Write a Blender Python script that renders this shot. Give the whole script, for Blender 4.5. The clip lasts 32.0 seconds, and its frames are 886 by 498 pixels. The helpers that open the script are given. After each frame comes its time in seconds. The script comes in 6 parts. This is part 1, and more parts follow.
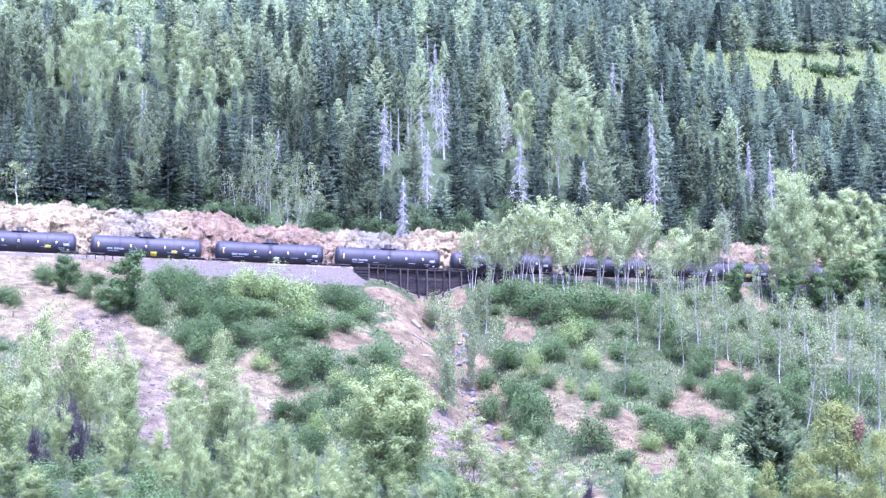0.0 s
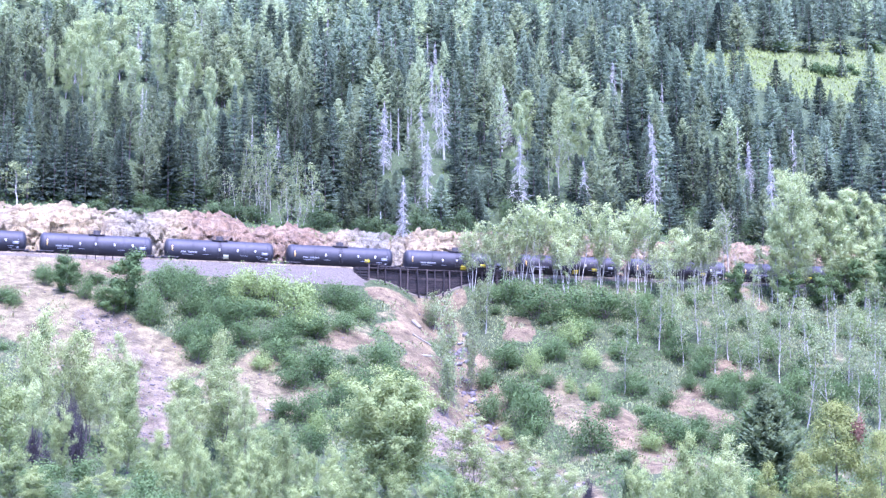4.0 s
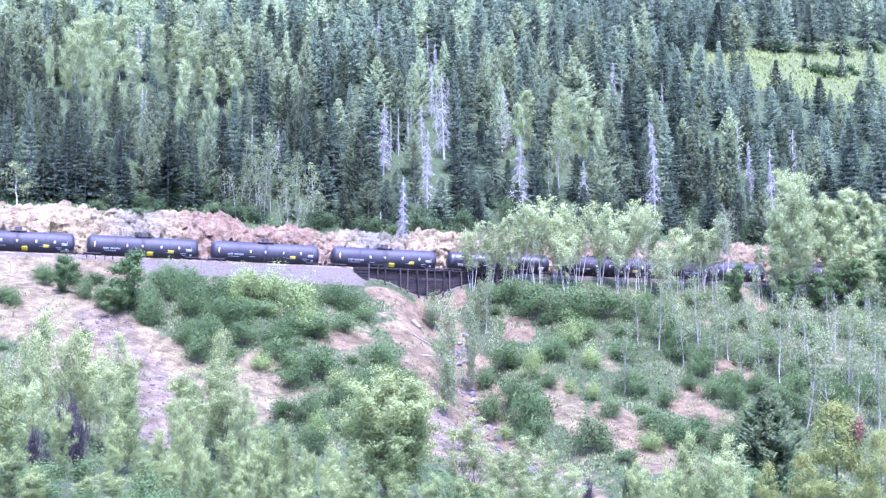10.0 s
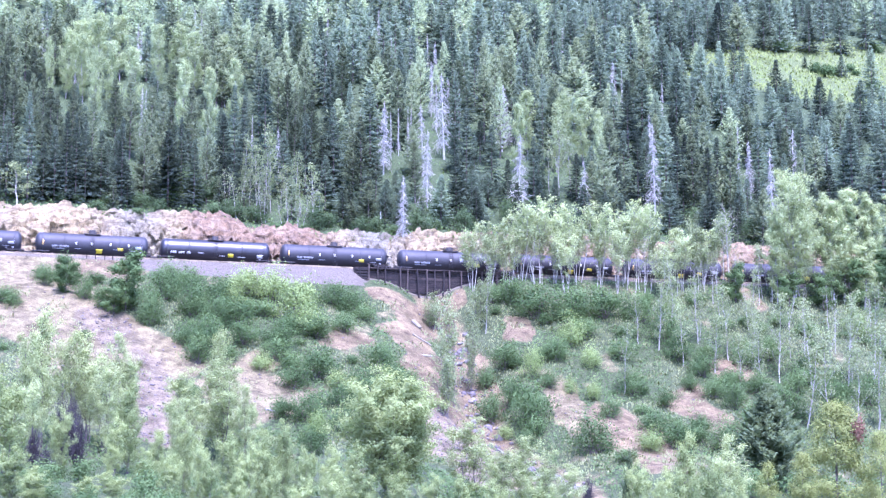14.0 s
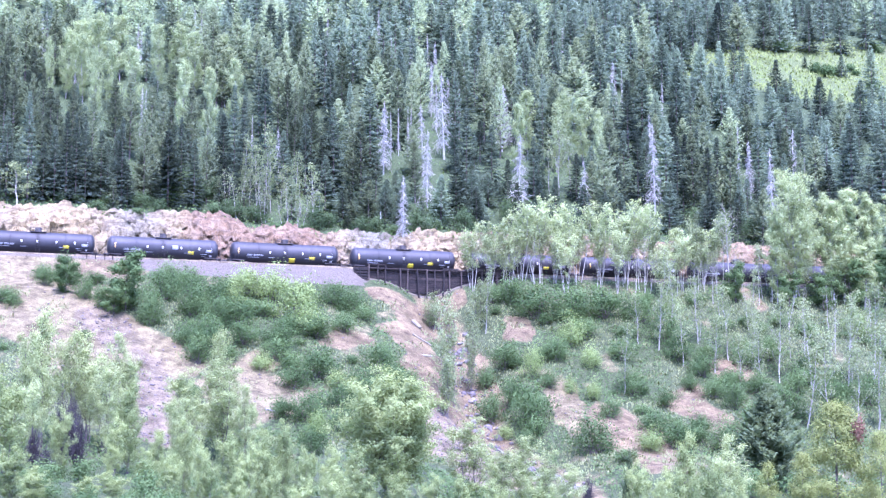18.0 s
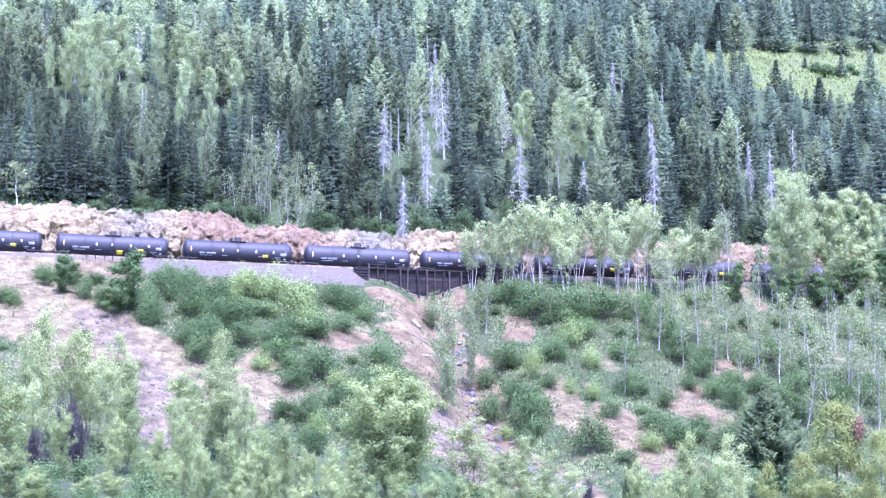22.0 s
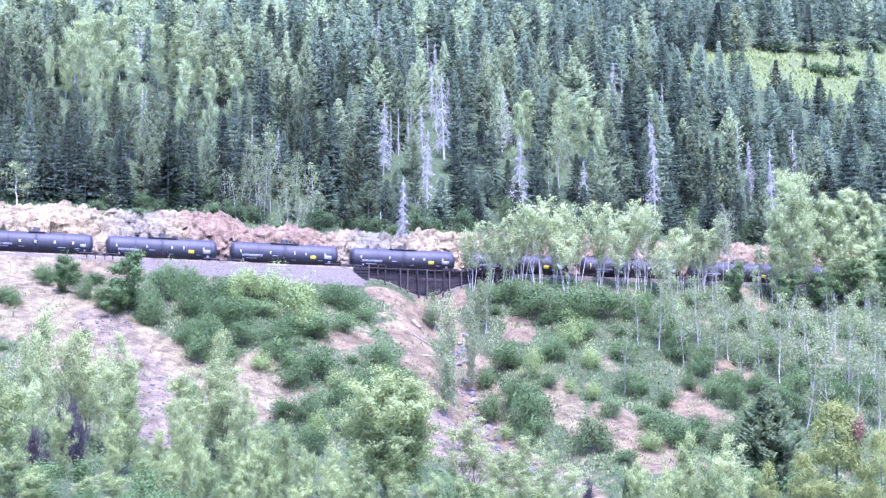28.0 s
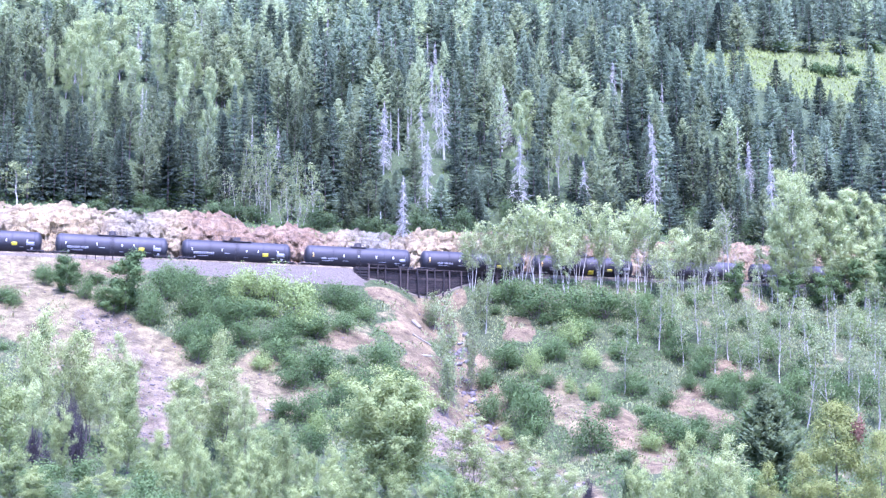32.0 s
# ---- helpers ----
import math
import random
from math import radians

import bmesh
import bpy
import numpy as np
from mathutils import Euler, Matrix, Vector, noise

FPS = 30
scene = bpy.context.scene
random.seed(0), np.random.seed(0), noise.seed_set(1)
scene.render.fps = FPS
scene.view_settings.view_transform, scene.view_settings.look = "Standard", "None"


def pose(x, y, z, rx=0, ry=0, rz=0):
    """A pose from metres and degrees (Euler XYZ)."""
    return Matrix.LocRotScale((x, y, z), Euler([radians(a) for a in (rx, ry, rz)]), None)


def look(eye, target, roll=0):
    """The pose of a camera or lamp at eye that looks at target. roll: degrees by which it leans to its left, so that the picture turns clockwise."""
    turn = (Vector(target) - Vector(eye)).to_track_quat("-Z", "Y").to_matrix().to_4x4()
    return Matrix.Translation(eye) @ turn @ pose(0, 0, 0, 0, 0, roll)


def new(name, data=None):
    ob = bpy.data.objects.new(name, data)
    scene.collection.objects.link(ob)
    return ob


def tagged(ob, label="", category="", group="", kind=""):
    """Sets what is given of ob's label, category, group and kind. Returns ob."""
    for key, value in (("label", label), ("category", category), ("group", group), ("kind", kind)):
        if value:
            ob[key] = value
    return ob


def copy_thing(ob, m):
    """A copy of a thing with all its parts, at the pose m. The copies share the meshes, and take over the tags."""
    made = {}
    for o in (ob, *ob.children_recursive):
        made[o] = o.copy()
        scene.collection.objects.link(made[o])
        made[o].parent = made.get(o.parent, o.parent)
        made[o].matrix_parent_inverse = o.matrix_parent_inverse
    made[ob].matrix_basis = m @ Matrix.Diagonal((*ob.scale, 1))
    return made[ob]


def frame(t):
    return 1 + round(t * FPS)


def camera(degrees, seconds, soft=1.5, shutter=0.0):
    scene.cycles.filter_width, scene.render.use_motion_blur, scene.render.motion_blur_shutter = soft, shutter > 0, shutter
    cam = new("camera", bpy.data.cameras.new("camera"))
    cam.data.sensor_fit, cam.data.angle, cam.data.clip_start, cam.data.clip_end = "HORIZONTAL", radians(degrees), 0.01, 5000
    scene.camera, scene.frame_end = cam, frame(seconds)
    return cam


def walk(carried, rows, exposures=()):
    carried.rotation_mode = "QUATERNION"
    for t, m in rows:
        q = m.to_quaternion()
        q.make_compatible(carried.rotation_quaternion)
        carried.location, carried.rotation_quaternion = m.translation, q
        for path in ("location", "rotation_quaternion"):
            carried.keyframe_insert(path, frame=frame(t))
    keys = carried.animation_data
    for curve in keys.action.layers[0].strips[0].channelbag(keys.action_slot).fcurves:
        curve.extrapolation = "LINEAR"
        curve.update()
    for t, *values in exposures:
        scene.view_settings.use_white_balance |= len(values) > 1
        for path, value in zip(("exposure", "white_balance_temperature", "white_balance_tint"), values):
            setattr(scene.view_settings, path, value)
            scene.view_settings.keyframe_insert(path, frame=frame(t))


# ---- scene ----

# ---- camera: stands still across the valley, a long lens ----
EYE_Z = 10.0
cam = camera(28.6, 32.0, soft=1.32, shutter=0.5)
walk(cam, [(0, pose(0, 0, EYE_Z, 97.64, 0, 0)), (32, pose(0, 0, EYE_Z, 97.64, 0, 0))], exposures=[(0, 2.66, 4985, 49), (32, 2.66, 4985, 49)])

# ---- light: soft evening daylight under a bright thin overcast ----
SUN_ELEVATION, SUN_TURN = 63.0, 165.0
world = bpy.data.worlds.new("sky")
scene.world = world
world.use_nodes = True
sky = world.node_tree.nodes.new("ShaderNodeTexSky")
sky.sky_type = 'NISHITA'
sky.sun_disc = False
sky.sun_elevation = radians(SUN_ELEVATION)
sky.sun_rotation = radians(SUN_TURN)
sky.air_density, sky.dust_density, sky.ozone_density = 1.0, 1.0, 1.0
world.node_tree.nodes["Background"].inputs["Strength"].default_value = 0.15
world.node_tree.links.new(sky.outputs[0], world.node_tree.nodes["Background"].inputs["Color"])
sun_data = bpy.data.lights.new("sun", 'SUN')
sun_data.energy, sun_data.angle, sun_data.color = 2.6, radians(14), (1.0, 0.97, 0.93)
sun = new("sun", sun_data)
_a, _e = radians(SUN_TURN), radians(SUN_ELEVATION)
sun.matrix_world = look((0, 0, 300), (-100 * math.sin(_a) * math.cos(_e), -100 * math.cos(_a) * math.cos(_e), 300 - 100 * math.sin(_e)))

# ---- materials ----
def nodes_of(name):
    m = bpy.data.materials.new(name)
    m.use_nodes = True
    nt = m.node_tree
    return m, nt, nt.nodes["Principled BSDF"], nt.links


def noise_node(nt, vec, scale, detail=4.0, rough=0.55):
    n = nt.nodes.new("ShaderNodeTexNoise")
    n.inputs["Scale"].default_value, n.inputs["Detail"].default_value, n.inputs["Roughness"].default_value = scale, detail, rough
    nt.links.new(vec, n.inputs["Vector"])
    return n.outputs["Fac"]


def ramp_node(nt, fac, stops):
    r = nt.nodes.new("ShaderNodeValToRGB")
    while len(r.color_ramp.elements) < len(stops):
        r.color_ramp.elements.new(0.5)
    for e, (pos, col) in zip(r.color_ramp.elements, stops):
        e.position, e.color = pos, (*col, 1)
    nt.links.new(fac, r.inputs["Fac"])
    return r.outputs["Color"]


def mix_node(nt, fac, a, b, how='MIX'):
    m = nt.nodes.new("ShaderNodeMix")
    m.data_type, m.blend_type, m.clamp_factor = 'RGBA', how, True
    for sock, v in ((m.inputs["Factor"], fac), (m.inputs["A"], a), (m.inputs["B"], b)):
        if isinstance(v, (int, float)):
            sock.default_value = v
        elif isinstance(v, tuple):
            sock.default_value = (*v, 1)
        else:
            nt.links.new(v, sock)
    return m.outputs["Result"]


def math_node(nt, op, a, b=0.0, clamp=False):
    m = nt.nodes.new("ShaderNodeMath")
    m.operation, m.use_clamp = op, clamp
    for sock, v in ((m.inputs[0], a), (m.inputs[1], b)):
        if isinstance(v, (int, float)):
            sock.default_value = v
        else:
            nt.links.new(v, sock)
    return m.outputs[0]


def place_node(nt):
    return nt.nodes.new("ShaderNodeNewGeometry").outputs["Position"]


def bump_node(nt, bsdf, height, strength, distance):
    b = nt.nodes.new("ShaderNodeBump")
    b.inputs["Strength"].default_value, b.inputs["Distance"].default_value = strength, distance
    nt.links.new(height, b.inputs["Height"])
    nt.links.new(b.outputs["Normal"], bsdf.inputs["Normal"])


def foliage(name, dark, light, translucent=0.35, patch=0.25, rough=0.6, spec=0.1, grain=0.07, own=0.42):
    """Leaves or needles: each leaf, each plant and each patch of woodland has its own shade of the colour."""
    m, nt, bsdf, links = nodes_of(name)
    geo = nt.nodes.new("ShaderNodeNewGeometry")
    info = nt.nodes.new("ShaderNodeObjectInfo")
    big = noise_node(nt, geo.outputs["Position"], patch, 2.0)
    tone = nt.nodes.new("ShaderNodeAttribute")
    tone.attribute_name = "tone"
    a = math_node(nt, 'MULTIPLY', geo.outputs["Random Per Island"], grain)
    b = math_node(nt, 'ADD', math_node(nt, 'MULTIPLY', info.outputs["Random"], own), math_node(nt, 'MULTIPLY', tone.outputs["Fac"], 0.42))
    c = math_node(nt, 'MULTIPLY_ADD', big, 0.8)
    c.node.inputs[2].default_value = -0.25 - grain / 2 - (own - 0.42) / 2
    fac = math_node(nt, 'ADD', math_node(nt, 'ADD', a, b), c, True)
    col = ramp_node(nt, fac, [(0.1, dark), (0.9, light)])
    links.new(col, bsdf.inputs["Base Color"])
    bsdf.inputs["Roughness"].default_value, bsdf.inputs["Specular IOR Level"].default_value = rough, spec
    tr = nt.nodes.new("ShaderNodeBsdfTranslucent")
    links.new(mix_node(nt, 1.0, col, (1.0, 1.0, 0.72), 'MULTIPLY'), tr.inputs["Color"])
    mix = nt.nodes.new("ShaderNodeMixShader")
    mix.inputs[0].default_value = translucent
    links.new(bsdf.outputs[0], mix.inputs[1])
    links.new(tr.outputs[0], mix.inputs[2])
    links.new(mix.outputs[0], nt.nodes["Material Output"].inputs["Surface"])
    return m


def surface(name, stops, scale, rough=0.8, bump=0.3, bump_size=0.05, fine=12.0, metal=0.0, stretch=None, spec=0.4, vary=0.0):
    """A plain rough surface with variation at two scales and fine relief. stretch: grain along an axis of the object."""
    m, nt, bsdf, links = nodes_of(name)
    if stretch:
        tc = nt.nodes.new("ShaderNodeTexCoord")
        mp = nt.nodes.new("ShaderNodeMapping")
        mp.inputs["Scale"].default_value = stretch
        links.new(tc.outputs["Object"], mp.inputs["Vector"])
        vec = mp.outputs["Vector"]
    else:
        vec = place_node(nt)
    big = noise_node(nt, vec, scale, 3.0)
    small = noise_node(nt, vec, scale * fine, 5.0, 0.65)
    fac = math_node(nt, 'ADD', math_node(nt, 'MULTIPLY', big, 0.6), math_node(nt, 'MULTIPLY', small, 0.4))
    if vary:
        info = nt.nodes.new("ShaderNodeObjectInfo")
        v = math_node(nt, 'MULTIPLY_ADD', info.outputs["Random"], vary)
        v.node.inputs[2].default_value = -vary / 2
        fac = math_node(nt, 'ADD', fac, v)
    links.new(ramp_node(nt, fac, stops), bsdf.inputs["Base Color"])
    bsdf.inputs["Roughness"].default_value, bsdf.inputs["Metallic"].default_value = rough, metal
    bsdf.inputs["Specular IOR Level"].default_value = spec
    bump_node(nt, bsdf, small, bump, bump_size)
    return m


def land_material():
    """Soil, scree, ballast and green cover, told apart by the land's own masks, with grain at several scales."""
    m, nt, bsdf, links = nodes_of("land")
    pos = place_node(nt)

    def mask(name):
        a = nt.nodes.new("ShaderNodeAttribute")
        a.attribute_name = name
        return a.outputs["Fac"]
    n_big, n_mid, n_small = noise_node(nt, pos, 0.12, 4), noise_node(nt, pos, 0.8, 6, 0.75), noise_node(nt, pos, 4.0, 6, 0.8)
    grain = math_node(nt, 'ADD', math_node(nt, 'MULTIPLY', n_mid, 0.6), math_node(nt, 'MULTIPLY', n_small, 0.4))
    soil = ramp_node(nt, grain, [(0.36, (0.0473, 0.0359, 0.0181)), (0.46, (0.12, 0.099, 0.056)), (0.56, (0.18, 0.155, 0.077)), (0.66, (0.27, 0.238, 0.123))])
    pink = ramp_node(nt, grain, [(0.36, (0.0418, 0.0293, 0.0161)), (0.46, (0.114, 0.0864, 0.0502)), (0.56, (0.16, 0.129, 0.067)), (0.68, (0.22, 0.192, 0.101))])
    grey = ramp_node(nt, grain, [(0.36, (0.041, 0.0321, 0.0223)), (0.46, (0.117, 0.0922, 0.0642)), (0.56, (0.157, 0.129, 0.083)), (0.68, (0.234, 0.195, 0.126))])
    ballast = ramp_node(nt, n_small, [(0.3, (0.05, 0.044, 0.034)), (0.5, (0.1, 0.087, 0.065)), (0.7, (0.155, 0.136, 0.102))])
    green = ramp_node(nt, grain, [(0.3, (0.022, 0.033, 0.013)), (0.52, (0.052, 0.068, 0.029)), (0.7, (0.1, 0.105, 0.053))])
    duff = ramp_node(nt, grain, [(0.3, (0.024, 0.036, 0.016)), (0.52, (0.046, 0.066, 0.027)), (0.72, (0.07, 0.09, 0.04))])
    meadow = ramp_node(nt, grain, [(0.3, (0.058, 0.078, 0.027)), (0.52, (0.08, 0.102, 0.037)), (0.7, (0.112, 0.125, 0.052))])
    wobble = math_node(nt, 'MULTIPLY_ADD', n_mid, 0.7)
    wobble.node.inputs[2].default_value = -0.35

    def edge(a):
        r = nt.nodes.new("ShaderNodeMapRange")
        r.inputs["From Min"].default_value, r.inputs["From Max"].default_value = 0.38, 0.62
        links.new(math_node(nt, 'ADD', a, wobble), r.inputs["Value"])
        return r.outputs["Result"]
    earth = mix_node(nt, edge(mask("pink")), soil, pink)
    earth = mix_node(nt, math_node(nt, 'MULTIPLY', edge(mask("scree")), 0.7), earth, grey)
    mottle = ramp_node(nt, noise_node(nt, pos, 0.33, 5, 0.7), [(0.36, (0.52, 0.52, 0.47)), (0.5, (0.92, 0.92, 0.9)), (0.64, (1.18, 1.17, 1.1))])
    earth = mix_node(nt, 1.0, earth, mottle, 'MULTIPLY')
    col = mix_node(nt, edge(mask("bare")), green, earth)
    col = mix_node(nt, edge(mask("woods")), col, duff)
    col = mix_node(nt, edge(mask("meadow")), col, meadow)
    col = mix_node(nt, edge(mask("ballast")), col, ballast)
    links.new(col, bsdf.inputs["Base Color"])
    bsdf.inputs["Roughness"].default_value, bsdf.inputs["Specular IOR Level"].default_value = 0.95, 0.15
    bump_node(nt, bsdf, grain, 0.9, 0.45)
    return m


def rock_material():
    m, nt, bsdf, links = nodes_of("cut_rock")
    pos = place_node(nt)
    geo = nt.nodes.new("ShaderNodeNewGeometry")
    zone, mid, small = noise_node(nt, pos, 0.09, 3), noise_node(nt, pos, 0.6, 6, 0.75), noise_node(nt, pos, 2.6, 6, 0.8)
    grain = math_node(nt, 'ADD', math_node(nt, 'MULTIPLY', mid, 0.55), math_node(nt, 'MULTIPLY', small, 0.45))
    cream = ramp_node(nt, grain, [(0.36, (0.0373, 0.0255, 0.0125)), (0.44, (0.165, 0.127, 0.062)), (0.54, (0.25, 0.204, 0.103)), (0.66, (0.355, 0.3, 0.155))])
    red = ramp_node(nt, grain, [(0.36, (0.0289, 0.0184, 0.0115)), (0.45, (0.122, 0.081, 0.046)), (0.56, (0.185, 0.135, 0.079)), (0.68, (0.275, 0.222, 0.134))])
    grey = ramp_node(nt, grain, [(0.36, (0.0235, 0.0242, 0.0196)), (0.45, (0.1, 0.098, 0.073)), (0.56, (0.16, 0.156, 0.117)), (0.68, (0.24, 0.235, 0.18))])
    a = nt.nodes.new("ShaderNodeAttribute")
    a.attribute_name = "red"
    g = nt.nodes.new("ShaderNodeAttribute")
    g.attribute_name = "grey"
    w = math_node(nt, 'MULTIPLY_ADD', mid, 0.8)
    w.node.inputs[2].default_value = -0.4
    col = mix_node(nt, math_node(nt, 'ADD', a.outputs["Fac"], w, True), cream, red)
    col = mix_node(nt, math_node(nt, 'ADD', g.outputs["Fac"], w, True), col, grey)
    # dark fissures between the blocks, their shade put into the colour
    mp = nt.nodes.new("ShaderNodeMapping")
    mp.inputs["Rotation"].default_value = (0.15, 0.62, 0.1)
    mp.inputs["Scale"].default_value = (0.32, 0.5, 1.25)
    warp = nt.nodes.new("ShaderNodeVectorMath")
    tint = nt.nodes.new("ShaderNodeTexNoise")
    tint.inputs["Scale"].default_value = 0.55
    tint.inputs["Detail"].default_value = 5.0
    links.new(pos, tint.inputs["Vector"])
    links.new(pos, warp.inputs[0])
    links.new(tint.outputs["Color"], warp.inputs[1])
    links.new(warp.outputs[0], mp.inputs["Vector"])
    cell = nt.nodes.new("ShaderNodeTexVoronoi")
    cell.feature = 'DISTANCE_TO_EDGE'
    cell.inputs["Scale"].default_value = 0.9
    links.new(mp.outputs["Vector"], cell.inputs["Vector"])
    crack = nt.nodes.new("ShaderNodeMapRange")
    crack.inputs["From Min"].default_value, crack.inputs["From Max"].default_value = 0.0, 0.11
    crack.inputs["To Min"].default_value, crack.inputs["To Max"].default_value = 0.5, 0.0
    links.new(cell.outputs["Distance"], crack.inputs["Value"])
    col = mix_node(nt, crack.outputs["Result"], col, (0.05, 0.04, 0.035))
    links.new(col, bsdf.inputs["Base Color"])
    bsdf.inputs["Roughness"].default_value, bsdf.inputs["Specular IOR Level"].default_value = 0.9, 0.2
    bump_node(nt, bsdf, grain, 0.9, 0.3)
    return m


def plain(name, col, rough=0.5, metal=0.0, spec=0.5):
    """Paint on small fittings, with faint dirt."""
    d = tuple(c * 0.72 for c in col)
    return surface(name, [(0.3, d), (0.6, col)], 1.5, rough, 0.1, 0.005, 8.0, metal, spec=spec)


LAND = land_material()
ROCK = rock_material()
NEEDLE_DARK = foliage("spruce_needles", (0.036, 0.053, 0.042), (0.16, 0.22, 0.158), 0.5, 0.06, spec=0.06, grain=0.05, own=0.75)
# one needle in two tones: front pines painted with shade, upper with haze
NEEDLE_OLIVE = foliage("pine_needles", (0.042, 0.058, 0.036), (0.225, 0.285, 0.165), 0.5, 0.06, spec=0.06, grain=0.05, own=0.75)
NEEDLE_HAZED = foliage("hazed_pine_needles", (0.06, 0.085, 0.05), (0.38, 0.475, 0.275), 0.5, 0.06, spec=0.06, grain=0.05, own=0.75)
NEEDLE_BLUE = foliage("fir_needles", (0.055, 0.084, 0.063), (0.27, 0.36, 0.255), 0.5, 0.06, spec=0.06, grain=0.05, own=0.75)
LEAF_PALE = foliage("aspen_leaves", (0.205, 0.262, 0.1), (0.405, 0.475, 0.195), 0.46, 0.3, spec=0.02)
LEAF_WILLOW = foliage("valley_willow_leaves", (0.245, 0.3, 0.125), (0.43, 0.5, 0.225), 0.48, 0.3, spec=0.02)
LEAF_GREY = foliage("willow_leaves", (0.17, 0.215, 0.1), (0.32, 0.38, 0.188), 0.48, 0.3, spec=0.04)
LEAF_HILL = foliage("hill_aspen_leaves", (0.27, 0.335, 0.155), (0.42, 0.5, 0.25), 0.48, 0.3, spec=0.08, grain=0.1)
LEAF_TALL = foliage("tall_aspen_leaves", (0.31, 0.375, 0.17), (0.5, 0.58, 0.29), 0.48, 0.3, spec=0.08, grain=0.08)
LEAF_MID = foliage("shrub_leaves", (0.07, 0.116, 0.044), (0.178, 0.265, 0.102), 0.46, 0.35, spec=0.02)
# shrub green darkened: the trees' shade on the forest edge is in the colour
LEAF_EDGE = foliage("shade_toned_shrub_leaves", (0.055, 0.09, 0.04), (0.145, 0.21, 0.09), 0.46, 0.35, spec=0.02)
LEAF_BRIGHT = foliage("bright_shrub_leaves", (0.16, 0.225, 0.07), (0.33, 0.42, 0.15), 0.4, 0.35)
LEAF_YELLOW = foliage("yellow_needles", (0.105, 0.13, 0.036), (0.31, 0.355, 0.105), 0.35, 0.4)
NEEDLE_YOUNG = foliage("young_pine_needles", (0.058, 0.088, 0.046), (0.195, 0.26, 0.135), 0.5, 0.3, spec=0.06, grain=0.1)
LEAF_RUST = foliage("rust_needles", (0.13, 0.07, 0.045), (0.26, 0.15, 0.1), 0.2, 0.4)
GRASS = foliage("grass", (0.1, 0.125, 0.05), (0.27, 0.3, 0.14), 0.35, 0.2)
MEADOW = foliage("meadow_grass", (0.13, 0.175, 0.05), (0.21, 0.26, 0.085), 0.35, 0.2)
BARK = surface("bark", [(0.35, (0.05, 0.04, 0.033)), (0.62, (0.17, 0.145, 0.125))], 2.0, 0.9, 0.5, 0.03, 8)
TAN_WOOD = surface("bleached_wood", [(0.32, (0.09, 0.082, 0.06)), (0.5, (0.17, 0.155, 0.115)), (0.7, (0.26, 0.24, 0.18))], 1.6, 0.85, 0.3, 0.02, 7)
# near-black stems: shadow of the hollow put into their colour
SHADED_STEMS = surface("shaded_stems", [(0.35, (0.012, 0.011, 0.011)), (0.62, (0.05, 0.045, 0.045))], 2.0, 0.9, 0.4, 0.02, 8)
PALE_BARK = surface("pale_bark", [(0.32, (0.12, 0.11, 0.1)), (0.5, (0.26, 0.25, 0.23)), (0.7, (0.36, 0.35, 0.33))], 1.6, 0.8, 0.3, 0.02, 7)
WHITE_BARK = surface("white_bark", [(0.3, (0.12, 0.112, 0.09)), (0.48, (0.26, 0.25, 0.205)), (0.7, (0.4, 0.39, 0.325))], 1.6, 0.75, 0.3, 0.02, 7)
DEAD_WOOD = surface("dead_wood", [(0.32, (0.17, 0.17, 0.145)), (0.5, (0.3, 0.3, 0.255)), (0.7, (0.43, 0.43, 0.37))], 1.6, 0.85, 0.3, 0.02, 7)
STONE = surface("stone", [(0.33, (0.05, 0.043, 0.038)), (0.5, (0.115, 0.1, 0.092)), (0.68, (0.185, 0.165, 0.153))], 1.3, 0.9, 0.6, 0.08, 6, vary=0.2)
TIMBER = surface("creosoted_timber", [(0.32, (0.004, 0.003, 0.0026)), (0.5, (0.012, 0.0082, 0.0068)), (0.7, (0.027, 0.0195, 0.016))], 1.2, 0.85, 0.4, 0.02, 9, vary=0.35)
TIMBER_PALE = surface("weathered_timber", [(0.32, (0.012, 0.0088, 0.007)), (0.5, (0.03, 0.022, 0.017)), (0.7, (0.06, 0.047, 0.037))], 1.4, 0.85, 0.4, 0.02, 9, vary=0.3)
RAIL_STEEL = surface("rail_steel", [(0.35, (0.12, 0.07, 0.05)), (0.65, (0.3, 0.22, 0.18))], 3.0, 0.5, 0.2, 0.005, 8, 0.6)
TANK_BLACK = surface("black_tank_paint", [(0.32, (0.013, 0.0135, 0.016)), (0.55, (0.022, 0.0228, 0.0265)), (0.75, (0.042, 0.042, 0.045))], 0.35, 0.62, 0.08, 0.006, 12, stretch=(1, 1, 1), vary=0.1, spec=0.4)
TANK_OLD = surface("old_black_tank_paint", [(0.32, (0.008, 0.008, 0.01)), (0.6, (0.02, 0.02, 0.024))], 0.4, 0.4, 0.06, 0.006, 12, stretch=(1, 1, 1), spec=0.5)
UNDER_BLACK = surface("grimy_black_steel", [(0.3, (0.016, 0.0155, 0.016)), (0.65, (0.055, 0.05, 0.047))], 1.5, 0.7, 0.2, 0.01, 8)
WHITE_PAINT = plain("white_paint", (0.5, 0.5, 0.49), 0.5)
REFLECTOR = plain("reflector_white", (0.5, 0.49, 0.42), 0.35)
REFLECTOR_AMBER = plain("reflector_amber", (0.75, 0.5, 0.12), 0.35)
YELLOW_PAINT = plain("yellow_placard", (0.55, 0.48, 0.02), 0.45)
PALE_PLACARD = plain("pale_placard", (0.55, 0.57, 0.36), 0.45)
GREY_PAINT = plain("grey_stencil", (0.27, 0.28, 0.3), 0.5)

